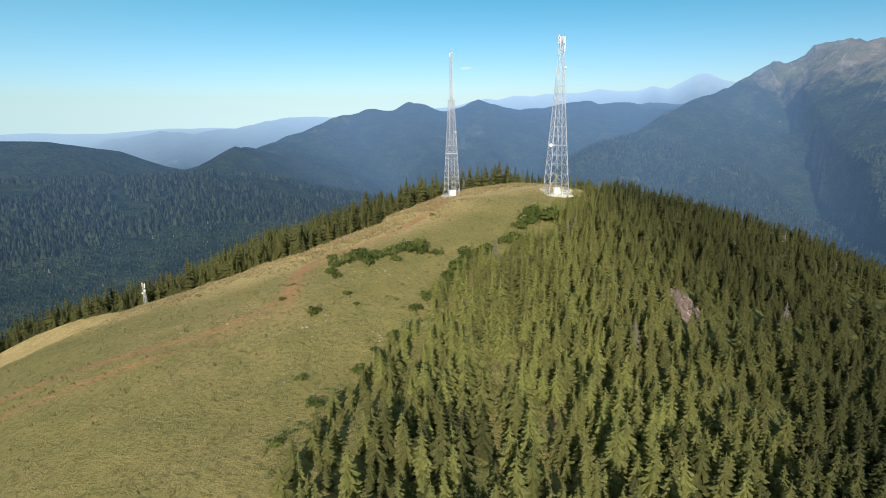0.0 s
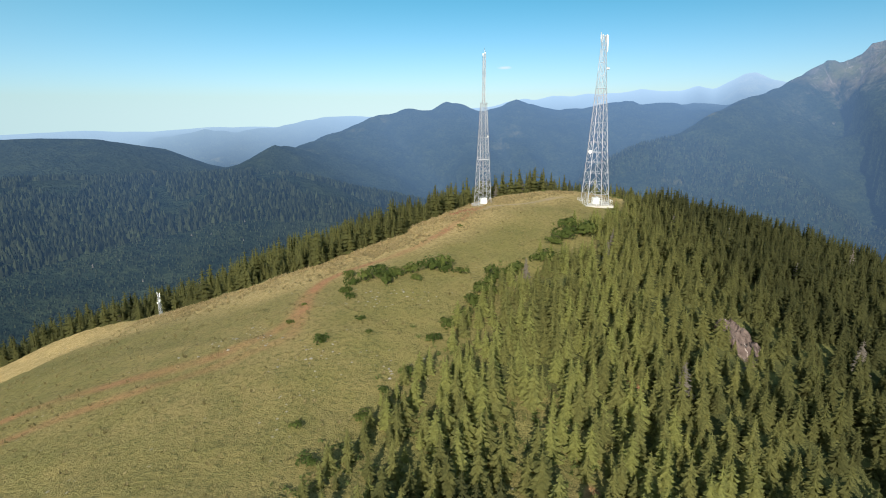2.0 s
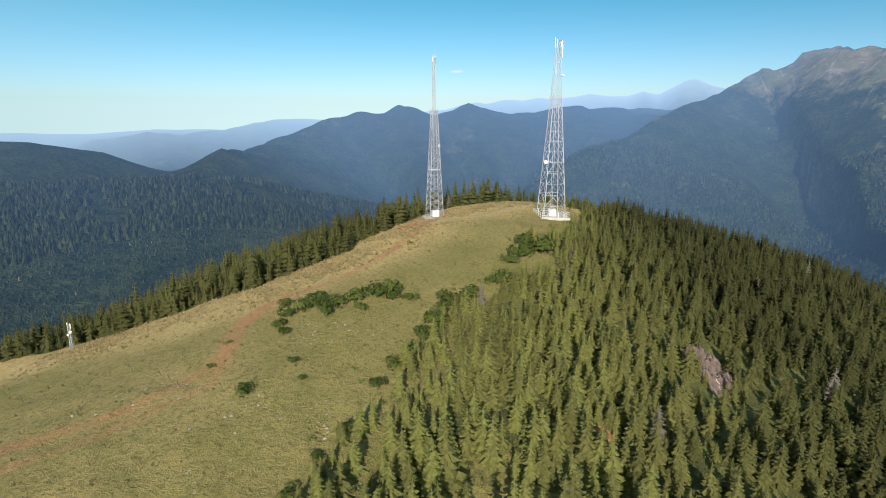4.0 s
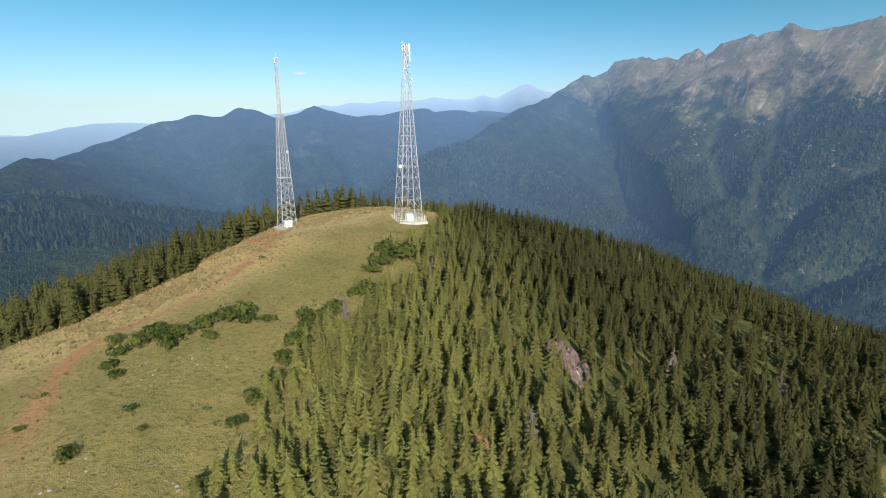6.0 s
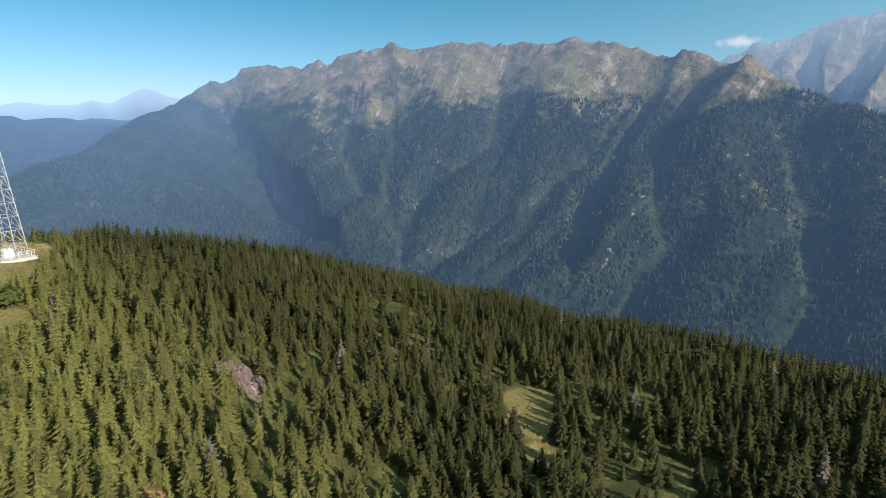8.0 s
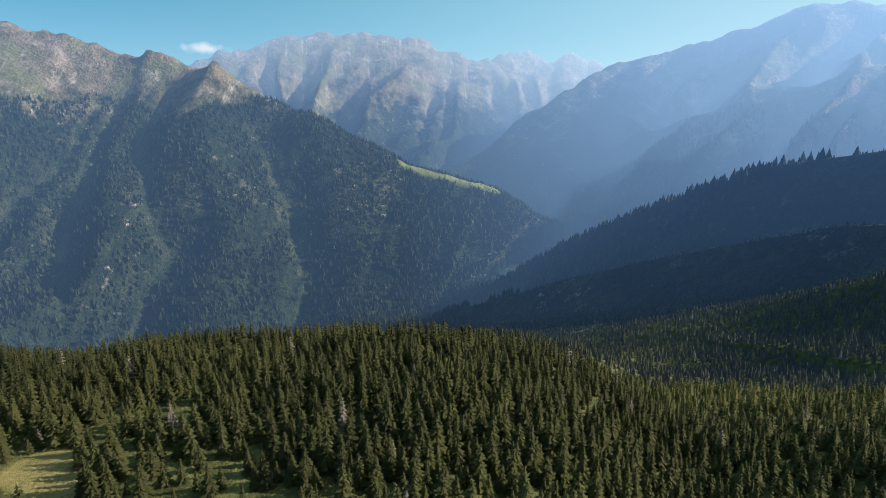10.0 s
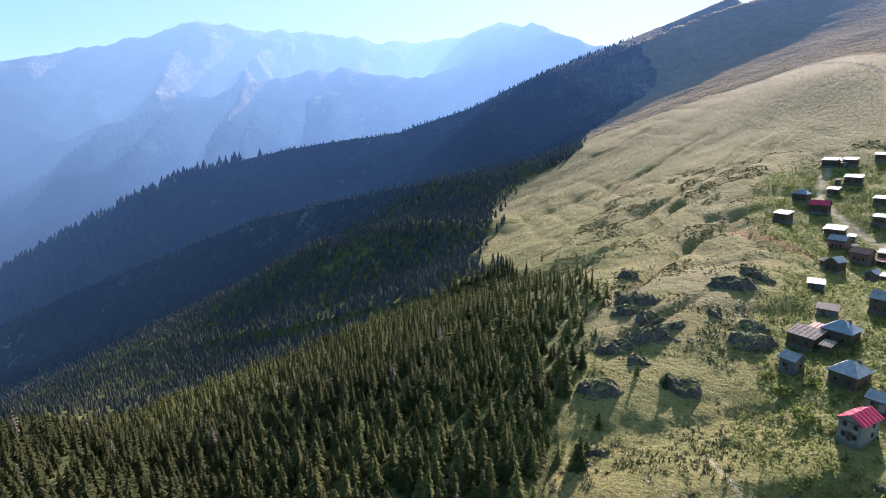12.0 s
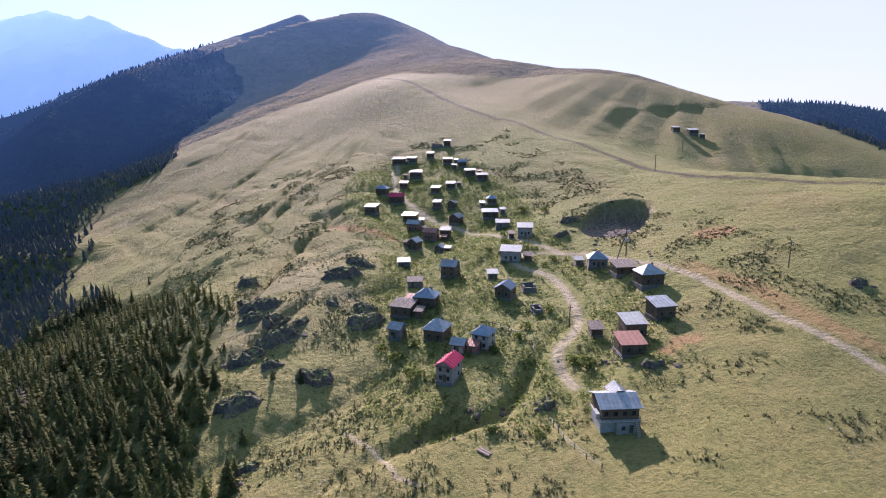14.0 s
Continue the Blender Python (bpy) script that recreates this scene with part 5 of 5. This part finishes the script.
def guest_house(x, y, turn):
    """The large house at the end of the track: two storeys over an open basement, cross gable, outside stairs."""
    hs = new("house")
    base = ground_z(x, y) + 0.2
    hs.matrix_world = pose(x, y, base, rz=FACING + turn) @ Matrix.Diagonal((0.76, 0.76, 0.78, 1))
    tagged(hs, "two storey brown house with grey tin roof on concrete basement", "house", "houses of the mountain village")
    part("basement", block(bmesh.new(), 0, 0.6, -2.8, 8.2, 6.6, 5.2, 0.05), CONCRETE, hs)
    part("basement_room", block(bmesh.new(), 1.4, -3.4, -2.8, 4.4, 1.4, 5.0, 0.04), WALLS["plaster"], hs, "grey plastered lower room")
    part("floor_deck", block(bmesh.new(), 0, 0, 2.404, 9.0, 8.4, 0.25, 0.03), CONCRETE, hs)
    part("wall", block(bmesh.new(), 0, 0.3, 2.66, 8.4, 7.4, 2.9), WALLS["plank"], hs)
    h, W, L, e, rise = 5.56, 4.2, 3.9, 0.6, 1.5
    for s, y0 in ((-1, -3.4), (1, 4.0)):
        part("roof_slope", slab_on((-W - e, y0 + s * e, h - 0.2), (W + e, y0 + s * e, h - 0.2), (W + e, 0.3, h + rise), (-W - e, 0.3, h + rise), 0.1, 10), ROOFS["tin"], hs)
    gx = 1.2
    for s in (-1, 1):
        part("dormer_slope", slab_on((gx + s * 2.0, 0.4, h + 0.9), (gx + s * 2.0, 5.2, h + 0.5), (gx, 5.2, h + rise + 0.7), (gx, 0.4, h + rise + 0.7), 0.1, 5), ROOFS["white"], hs)
    part("gable_wall", hull([(-W, -3.38, h), (-W, 3.98, h), (-W, 0.3, h + rise - 0.1), (-W + 0.2, -3.38, h), (-W + 0.2, 3.98, h), (-W + 0.2, 0.3, h + rise - 0.1)],
                            [(0, 1, 2), (3, 4, 5), (0, 1, 4, 3), (1, 2, 5, 4), (2, 0, 3, 5)]), WALLS["plank"], hs)
    part("lean_to_roof", slab_on((W + 0.2, -2.6, h - 0.6), (W + 1.5, -2.6, h - 1.0), (W + 1.5, 3.4, h - 1.0), (W + 0.2, 3.4, h - 0.6), 0.08, 3), ROOFS["tin"], hs)
    part("side_porch", block(bmesh.new(), -W - 0.55, -1.5, 2.66, 0.9, 2.6, 1.1, 0.03), ROOFS["white"], hs, "white painted porch rail")
    for k in range(4):
        opening("window", hs, -3.1 + 2.05 * k, -3.44, 3.5, 0.9, 1.1, 0)
    opening("window", hs, -W - 0.02, 1.8, 3.5, 0.9, 1.1, 90)
    opening("window", hs, 0.6, -4.14, 0.5, 0.7, 0.8, 0)
    opening("door", hs, 2.4, -4.14, -0.2, 0.9, 1.8, 0)
    for sx in (-1, 1):
        bm = bmesh.new()
        beam(bm, (3.6 + sx * 0.5, -3.9, 2.5), (3.6 + sx * 0.5, -8.6, -3.4), 0.16)
        part("stair_stringer", bm, POLE_WOOD, hs)
    for k in range(17):
        part("stair_step", block(bmesh.new(), 3.6, -4.0 - 0.26 * k, 2.3 - 0.33 * k, 1.0, 0.28, 0.06), WALLS["plaster"], hs)
    for k in range(5):
        bm = bmesh.new()
        beam(bm, (-4.3 + 2.15 * k, -4.1, 2.65), (-4.3 + 2.15 * k, -4.1, 3.6), 0.09)
        part("rail_post", bm, POLE_WOOD, hs)
    for z in (3.1, 3.6):
        bm = bmesh.new()
        beam(bm, (-4.3, -4.1, z), (4.3, -4.1, z), 0.07)
        part("rail", bm, POLE_WOOD, hs)


guest_house(-46, -45, 2)


# ---- plants, rocks, poles ----
def leafy(count, seed, flat=0.7, leaf=1.0):
    """A shrub about 1 wide: small leaf blades on a lumpy dome."""
    g = np.random.default_rng(seed)
    lumps = [(g.uniform(-0.28, 0.28), g.uniform(-0.28, 0.28), g.uniform(0.15, 0.4), g.uniform(0.18, 0.32)) for _ in range(6)]
    v, f = [], []
    for _ in range(count):
        cx, cy, cz, r = lumps[g.integers(6)]
        d = g.normal(size=3)
        d /= np.linalg.norm(d)
        d[2] = abs(d[2]) if g.random() > 0.25 else d[2]
        p = np.array([cx, cy, cz * flat]) + d * r * g.uniform(0.75, 1.1)
        p[2] = max(p[2], 0.01)
        t = np.cross(d, g.normal(size=3))
        t /= np.linalg.norm(t) + 1e-6
        n = np.cross(d, t)
        s = g.uniform(0.05, 0.1) * leaf
        b = len(v)
        v += [tuple(p - t * s), tuple(p + n * s * 0.6 + d * s * 0.4), tuple(p + t * s + d * s * 0.5), tuple(p - n * s * 0.6 + d * s * 0.2)]
        f += [(b, b + 1, b + 2), (b, b + 2, b + 3)]
    return np.array(v), np.array(f)


SHRUBS = [leafy(190, 100 + k) for k in range(4)]
shrub_data = []
for v, f in SHRUBS:
    ob = mesh_of("bush", v, f, needle_material("single_leaves", (0.05, 0.075, 0.018), (0.115, 0.135, 0.035)), False)
    shrub_data.append(ob.data)
    bpy.data.objects.remove(ob)
BUSHES = [(-30, 137, 3.6), (-29, 143, 3.4), (-26, 145, 4.2), (-23, 147, 4.6), (-19, 148, 4.8), (-15, 149, 4.4), (-11, 150, 5.2), (-8, 152, 5.4), (-5, 150, 4.2), (-2, 149, 3.2),
          (-20, 142, 4.6), (-27, 133, 2.4), (-19, 114, 1.6), (-27.5, 110, 3.0), (-37, 121, 1.5), (-4, 195, 1.6), (-38, 132, 1.4), (-22, 120, 1.8), (30, 258, 1.8), (-31, 149, 3.0), (-13, 144, 3.4)]
EDGE_BUSHES = [(33, 186, 7.5), (28, 181, 6.5), (37, 189, 6.5), (31, 190, 6.0), (24, 176, 5.0), (21, 163, 5.0), (18, 160, 4.2), (10, 150, 4.4), (7, 146, 4.6), (4, 138, 4.2), (1, 132, 4.0), (3, 139, 4.4), (1, 133, 3.6), (-4, 120, 3.4), (-6, 114, 2.6), (7, 149, 4.4), (11, 154, 4.6), (-1, 126, 3.2), (5, 143, 3.4),
               (-10, 101, 2.4), (-13, 96, 2.2), (-15, 88, 2.6), (-20, 76, 2.2), (-24, 84, 1.6), (-22, 66, 2.0)]
VILLAGE_BUSHES = [(-53, -66, 4.5), (-51, -69, 3.5), (-48, -90, 3.0), (-57, -96, 2.6), (-26, -51, 2.6), (-33, -47, 2.4), (-15, -89, 3.2), (-17, -79, 3.4), (-22, -76, 3.0), (-12, -95, 2.6), (-20, -92, 3.0),
                  (-66, -152, 3.4), (-58, -150, 3.0), (-70, -166, 3.0), (-74, -131, 2.4), (-70, -128, 2.2), (-95, -182, 4.0), (-88, -190, 4.0), (-36, -80, 2.4), (-44, -85, 2.6)]
for rows, label in ((BUSHES, "dark green leafy bush on open turf"), (EDGE_BUSHES, "light green leafy bush at the forest edge"), (VILLAGE_BUSHES, "green leafy bush among village weeds")):
    for k, (x, y, s) in enumerate(rows):
        ob = new("bush", shrub_data[k % 4])
        ob.matrix_world = pose(x, y, ground_z(x, y) - 0.1, rz=67 * k) @ Matrix.Diagonal((s * 1.25, s * 1.25, s * (0.9 + 0.12 * (k % 4)), 1))
        tagged(ob, label, "bush", "bushes")

# weeds round the houses, scrub along the wood's edge, tussocks on the turf
def strewn(count, box, want, seed):
    g = np.random.default_rng(seed)
    x, y = g.uniform(box[0], box[1], count), g.uniform(box[2], box[3], count)
    keep = g.random(count) < want(x, y)
    return x[keep], y[keep], g


def in_village(x, y):
    return step(oval(x, y, (-46, -106, 36, 60)) + oval(x, y, (-55, -220, 40, 90)) + oval(x, y, (-26, -72, 20, 18)), 0.2, 0.6) * (0.25 + 0.75 * step(fbm(x, y, 14, 3, 97), -0.4, 0.1))


def off_tracks(x, y):
    return np.min([line_near(x, y, smooth(p))[0] for p, _ in ROADS.values()], axis=0) > 2.6


x, y, g = strewn(34000, (-110, 0, -320, -40), lambda x, y: in_village(x, y) * off_tracks(x, y), 5)
LOW = [leafy(7, 120 + k, 0.7, 2.4) for k in range(4)]
planted("undergrowth", LOW, x, y, height(x, y) - 0.05, g.uniform(0.7, 1.9, len(x)), g.uniform(0, 0.7, len(x)), LEAVES, "rank green nettles and docks between the houses", "weeds")
edge_line = EAST_EDGE[:24]
x, y, g = strewn(60000, (-40, 130, -280, 270), lambda x, y: np.exp(-(line_near(x, y, edge_line)[0] / 4.5) ** 2) * 0.5 * step(fbm(x, y, 12, 3, 98), -0.1, 0.25) + 0.45 * step(oval(x, y, (13, 86, 21, 35)), 0.2, 0.7), 6)
planted("edge_scrub", [leafy(26, 130 + k, 0.9, 1.5) for k in range(4)], x, y, height(x, y) - 0.05, g.uniform(0.5, 1.6, len(x)), g.uniform(0, 0.6, len(x)), LEAVES, "low leafy scrub along the forest edge", "shrubs")


def tuft(seed):
    g = np.random.default_rng(seed)
    v, f = [], []
    for k in range(7):
        a = g.uniform(0, 2 * math.pi)
        c, s, r = math.cos(a), math.sin(a), g.uniform(0.1, 0.35)
        b = len(v)
        v += [(c * r - s * 0.12, s * r + c * 0.12, 0), (c * r + s * 0.12, s * r - c * 0.12, 0), (c * (r + 0.3), s * (r + 0.3), g.uniform(0.5, 1.0))]
        f += [(b, b + 1, b + 2)]
    return np.array(v), np.array(f)


TUFTS = [tuft(140 + k) for k in range(4)]


def on_turf(x, y):
    return (wooded(x, y) < 0.5) & off_tracks(x, y)


x, y, g = strewn(64000, (-110, 60, 55, 260), lambda x, y: on_turf(x, y) * (0.25 + 0.75 * step(fbm(x, y, 9, 3, 99), -0.1, 0.3)), 8)
dry = 1 - step(line_near(x, y, WEST_EDGE[8:])[0], 10, 36)
keep = g.random(len(x)) < 0.12 + 0.88 * dry
x, y, dry = x[keep], y[keep], dry[keep]
planted("tussocks", TUFTS, x, y, height(x, y) - 0.03, g.uniform(0.25, 0.6, len(x)) * (1 + 0.35 * dry), np.clip(g.uniform(0, 0.35, len(x)) + g.uniform(0.2, 0.75, len(x)) * dry, 0, 0.9), STRAW, "dry straw tussocks over short turf", "grass", wide=1.6)
x, y, g = strewn(64000, (-130, 60, -330, -25), lambda x, y: on_turf(x, y) * step(fbm(x, y, 10, 3, 100), 0.0, 0.35) * (1 - in_village(x, y)), 9)
planted("heath_tussocks", TUFTS, x, y, height(x, y) - 0.03, g.uniform(0.25, 0.7, len(x)), g.uniform(0, 0.9, len(x)), TUSSOCK, "brown tussocks and heather on the hillside", "grass", wide=1.8)


def on_spur(x, y):
    """Where low shrubs break the turf of the rocky spur."""
    patch = step(fbm(x, y, 16, 4, 101), 0.0, 0.4)
    spur = step(oval(x, y, (8, -115, 38, 75)), 0.1, 0.6)
    return on_turf(x, y) * (0.05 + 0.75 * patch * spur + 0.05 * step(fbm(x, y, 22, 3, 102), 0.15, 0.5)) * (1 - 0.7 * in_village(x, y))


x, y, g = strewn(26000, (-120, 45, -300, -30), on_spur, 12)
planted("heath_shrubs", [leafy(9, 150 + k, 0.8, 2.4) for k in range(4)], x, y, height(x, y) - 0.08, g.uniform(0.45, 1.5, len(x)) * g.uniform(0.6, 1.0, len(x)), g.uniform(0, 0.9, len(x)), HEATH, "dark low juniper and bilberry shrubs on the spur", "shrubs")


def boulder(seed):
    g = random.Random(seed)
    bm = bmesh.new()
    bmesh.ops.create_icosphere(bm, subdivisions=2, radius=0.5)
    off = Vector((g.uniform(0, 50), g.uniform(0, 50), g.uniform(0, 50)))
    cuts = [(Vector((g.gauss(0, 1), g.gauss(0, 1), g.gauss(0, 1))).normalized(), g.uniform(0.24, 0.4)) for _ in range(9)]
    for v in bm.verts:
        v.co *= 1 + noise.noise(v.co * 2.2 + off) * 0.2
        for way, far in cuts:
            over = v.co.dot(way) - far
            if over > 0:
                v.co -= way * over
        v.co *= 1 + noise.noise(v.co * 7 + off) * 0.08
    me = bpy.data.meshes.new("boulder")
    bm.to_mesh(me)
    bm.free()
    return me


def rock_set(material, first):
    out = []
    for k in range(5):
        me = boulder(first + k)
        me.materials.append(material)
        out.append(me)
    return out


GREY_ROCKS, PALE_ROCKS = rock_set(ROCK, 1), rock_set(PALE_STONE, 11)
g = random.Random(3)


def rocks(name, label, data, spots, spread, count, low, high, flat=1.0):
    for x0, y0 in spots:
        for k in range(count):
            x, y, s = x0 + g.gauss(0, spread), y0 + g.gauss(0, spread), g.uniform(low, high)
            ob = new(name, data[g.randrange(5)])
            ob.matrix_world = pose(x, y, ground_z(x, y) - 0.22 * s * flat, g.uniform(-20, 20), g.uniform(-20, 20), g.uniform(0, 360)) @ Matrix.Diagonal((s, s * g.uniform(0.7, 1.2), s * flat, 1))
            tagged(ob, label, "rock", name + "s")


def outcrop(x0, y0, wide, deep, high, turn, seed, material=CRAG, label="dark weathered crag breaking out of the grassy slope"):
    """Bare rock breaking out of the slope: a knobbly mass with steep broken sides."""
    n = 30
    u, v = np.meshgrid(np.linspace(-1, 1, n), np.linspace(-1, 1, n), indexing="ij")
    c, s = math.cos(math.radians(turn)), math.sin(math.radians(turn))
    lx, ly = u * wide / 2, v * deep / 2
    x, y = x0 + lx * c - ly * s, y0 + lx * s + ly * c
    edge = np.clip(1.05 - np.sqrt(u * u + v * v) - 0.45 * np.abs(fbm(x, y, 3.5, 3, seed)), 0, 1)
    steep = step(edge, 0.0, 0.34)
    knobs = 1 - np.abs(fbm(x, y, 4.2, 4, seed + 3)) * 1.6
    chips = 1 - np.abs(fbm(x, y, 1.3, 3, seed + 5)) * 1.4
    z = height(x, y) + high * steep * (0.62 * knobs + 0.3 * chips + 0.18 * v) - 0.3
    x, y = x + 0.5 * fbm(x, y, 1.1, 2, seed + 7), y + 0.5 * fbm(x, y, 1.1, 2, seed + 8)
    i = (np.arange(n - 1)[:, None] * n + np.arange(n - 1)[None, :]).ravel()
    quads = np.stack([i, i + n, i + n + 1, i + 1], -1)
    base = ground_z(x0, y0)
    ob = mesh_of("crag", np.stack([x.ravel() - x0, y.ravel() - y0, z.ravel() - base], -1), quads, material, False)
    ob.matrix_world = pose(x0, y0, base)
    tagged(ob, label, "rock", "crags of the spur" if material == CRAG else "")


CRAGS = [(-13, -149, 11, 7), (-6, -139, 13, 8), (18, -129, 14, 9), (13, -105, 14, 10), (13, -117, 9, 7), (-10, -109, 12, 9), (4, -85, 9, 6), (-11, -116, 8, 6), (20, -122, 9, 6), (24, -158, 10, 6), (20, -79, 11, 7), (17, -62, 5, 4),
         (7, -110, 6, 5), (20, -99, 11, 8), (23, -141, 7, 5), (-86, -150, 7, 4), (-95, -161, 8, 5), (-122, -66, 6, 3), (-62, -58, 5, 3), (-38, -56, 5, 3), (14, -92, 5, 4), (-2, -119, 5, 3)]
for k, (x, y, wide, deep) in enumerate(CRAGS):
    outcrop(x, y, wide * 1.05, deep * 1.05, 1.2 + 0.15 * wide, 40 * k % 70 - 35, 200 + 11 * k)
outcrop(59.5, 132, 9, 17, 3.2, 4, 474, CLIFF, "bare pinkish rock face streaked white among spruces")
rocks("fallen_rock", "dark fallen rock below the crags", GREY_ROCKS, [(-13, -149), (-7, -138), (16, -131), (10, -102), (13, -117), (-11, -112), (3, -85), (-6, -128), (19, -122), (24, -158), (20, -77), (17, -62)], 3.2, 4, 0.6, 2.0, 0.8)
rocks("low_crag", "low dark rock breaking through hillside heath", GREY_ROCKS, [(25, -100), (22, -140), (28, -168), (14, -90), (4, -104), (-2, -118), (-86, -150), (-95, -160), (-120, -172), (-122, -66), (-62, -58)], 2.2, 5, 0.7, 2.4, 0.6)
rocks("stream_rock", "dark rock in the eroded gully", GREY_ROCKS, [(-45, -74), (-37, -65), (-28, -59), (-16, -57)], 2.2, 6, 0.6, 1.8, 0.8)
rocks("boulder", "pale boulder lying in the turf", PALE_ROCKS, [(-50, 115), (-40, 113), (-24, 109), (-12, 104), (-9, 133), (-30, 104), (-44, 118), (-18, 132), (-22, 128)], 3.2, 9, 0.35, 1.0, 0.6)
rocks("outcrop", "brown rock standing out of the bank", GREY_ROCKS, [(-109, -150), (-100, -111), (-38, -57), (-31, -62), (-56, -62), (-92, -136)], 2.4, 6, 0.9, 2.4, 0.8)
rocks("slab", "bare brownish rock slab among spruces", GREY_ROCKS, [(58, 124), (58.5, 137)], 1.8, 5, 1.0, 2.2, 0.5)


for x, y, size in ((13, -86, 3.2), (7, -84, 3.8), (18, -69, 4.0), (19, -56, 7.0), (74, -60, 8.0)):
    tree = new("spruce")
    tree.matrix_world = pose(x, y, ground_z(x, y) - 0.2, rz=31 * x) @ Matrix.Diagonal((size, size, size, 1))
    tagged(tree, "lone dark spruce standing on the open slope", "tree", "lone spruces")
    for part_name, data in (("trunk", TRUNK), ("crown", CROWN)):
        ob = new(part_name, data)
        ob.parent = tree


def pole(x, y, high, lean=0):
    ob = new("utility_pole")
    ob.matrix_world = pose(x, y, ground_z(x, y) - 0.3, lean, 0, FACING)
    bm = bmesh.new()
    bmesh.ops.create_cone(bm, cap_ends=True, segments=8, radius1=0.17, radius2=0.11, depth=high, matrix=Matrix.Translation((0, 0, high / 2)))
    part("shaft", bm, POLE_WOOD, ob)
    part("crossarm", block(bmesh.new(), 0, 0, high - 0.7, 1.5, 0.12, 0.14), POLE_WOOD, ob)
    for s in (-0.6, 0, 0.6):
        part("insulator", block(bmesh.new(), s, 0, high - 0.56, 0.1, 0.1, 0.22), CABINET, ob)
    return tagged(ob, "bare wooden utility pole standing in grass", "pole", "utility poles")


pole(-115, -79, 7.5), pole(-157, -198, 8), pole(-58, -86, 6), pole(-248, -300, 8), pole(-70, -141, 6.5)


def braced_pole(x, y):
    ob = new("power_pole")
    ob.matrix_world = pose(x, y, ground_z(x, y) - 0.3, rz=FACING + 15)
    for a, b in (((-2.6, 0, 0), (0.1, 0, 8.2)), ((0.5, 0, 0), (0.2, 0, 9.6))):
        bm = bmesh.new()
        beam(bm, a, b, 0.26)
        part("shaft", bm, POLE_WOOD, ob)
    part("crossarm", block(bmesh.new(), 0.2, 0, 8.6, 2.2, 0.14, 0.16), STEEL, ob)
    part("transformer", block(bmesh.new(), 0.2, -0.5, 5.4, 1.0, 0.7, 1.1, 0.05), STEEL, ob)
    for s in (-0.8, 0.2, 1.2):
        part("insulator", block(bmesh.new(), s, 0, 8.77, 0.12, 0.12, 0.3), CABINET, ob)
    tagged(ob, "braced wooden power pole with transformer beside the road", "pole", "utility poles")


braced_pole(-92, -117)


def fence_line(pts, gap=2.2):
    """Old stakes with two strands of wire."""
    ob = new("stake_fence")
    x0, y0 = pts[0]
    ob.matrix_world = pose(x0, y0, ground_z(x0, y0))
    tops = []
    for a, b in zip(pts, pts[1:]):
        n = max(1, int(math.dist(a, b) / gap))
        for k in range(n):
            x, y = a[0] + (b[0] - a[0]) * k / n, a[1] + (b[1] - a[1]) * k / n
            p = Vector((x - x0, y - y0, ground_z(x, y) - ground_z(x0, y0)))
            bm = bmesh.new()
            beam(bm, p - Vector((0, 0, 0.3)), p + Vector((0.05, 0, 1.15)), 0.11)
            part("stake", bm, POLE_WOOD, ob)
            tops.append(p)
    for z in (0.55, 1.0):
        for p, q in zip(tops, tops[1:]):
            bm = bmesh.new()
            beam(bm, p + Vector((0, 0, z)), q + Vector((0, 0, z)), 0.03)
            part("wire", bm, STEEL, ob)
    tagged(ob, "old stake and wire fence across the pasture", "fence")


fence_line([(-37, -52), (-36, -44), (-37, -38), (-39, -32)])
fence_line([(-40, -92), (-47, -82), (-44, -76)])
fence_line([(-58, -62), (-60, -70), (-64, -76)])


def stack(x, y, turn):
    ob = new("plank_stack")
    ob.matrix_world = pose(x, y, ground_z(x, y), rz=turn)
    for k in range(5):
        part("plank", block(bmesh.new(), -0.6 + 0.3 * k, 0, 0.05 + 0.04 * (k % 2), 0.2, 2.6, 0.08), WALLS["plaster"] if k % 2 else POLE_WOOD, ob)
    for s in (-1, 1):
        part("bearer", block(bmesh.new(), 0, s, -0.05, 1.6, 0.12, 0.1), POLE_WOOD, ob)
    tagged(ob, "loose weathered planks laid on the grass", "planks")


stack(-23, -47, 30)
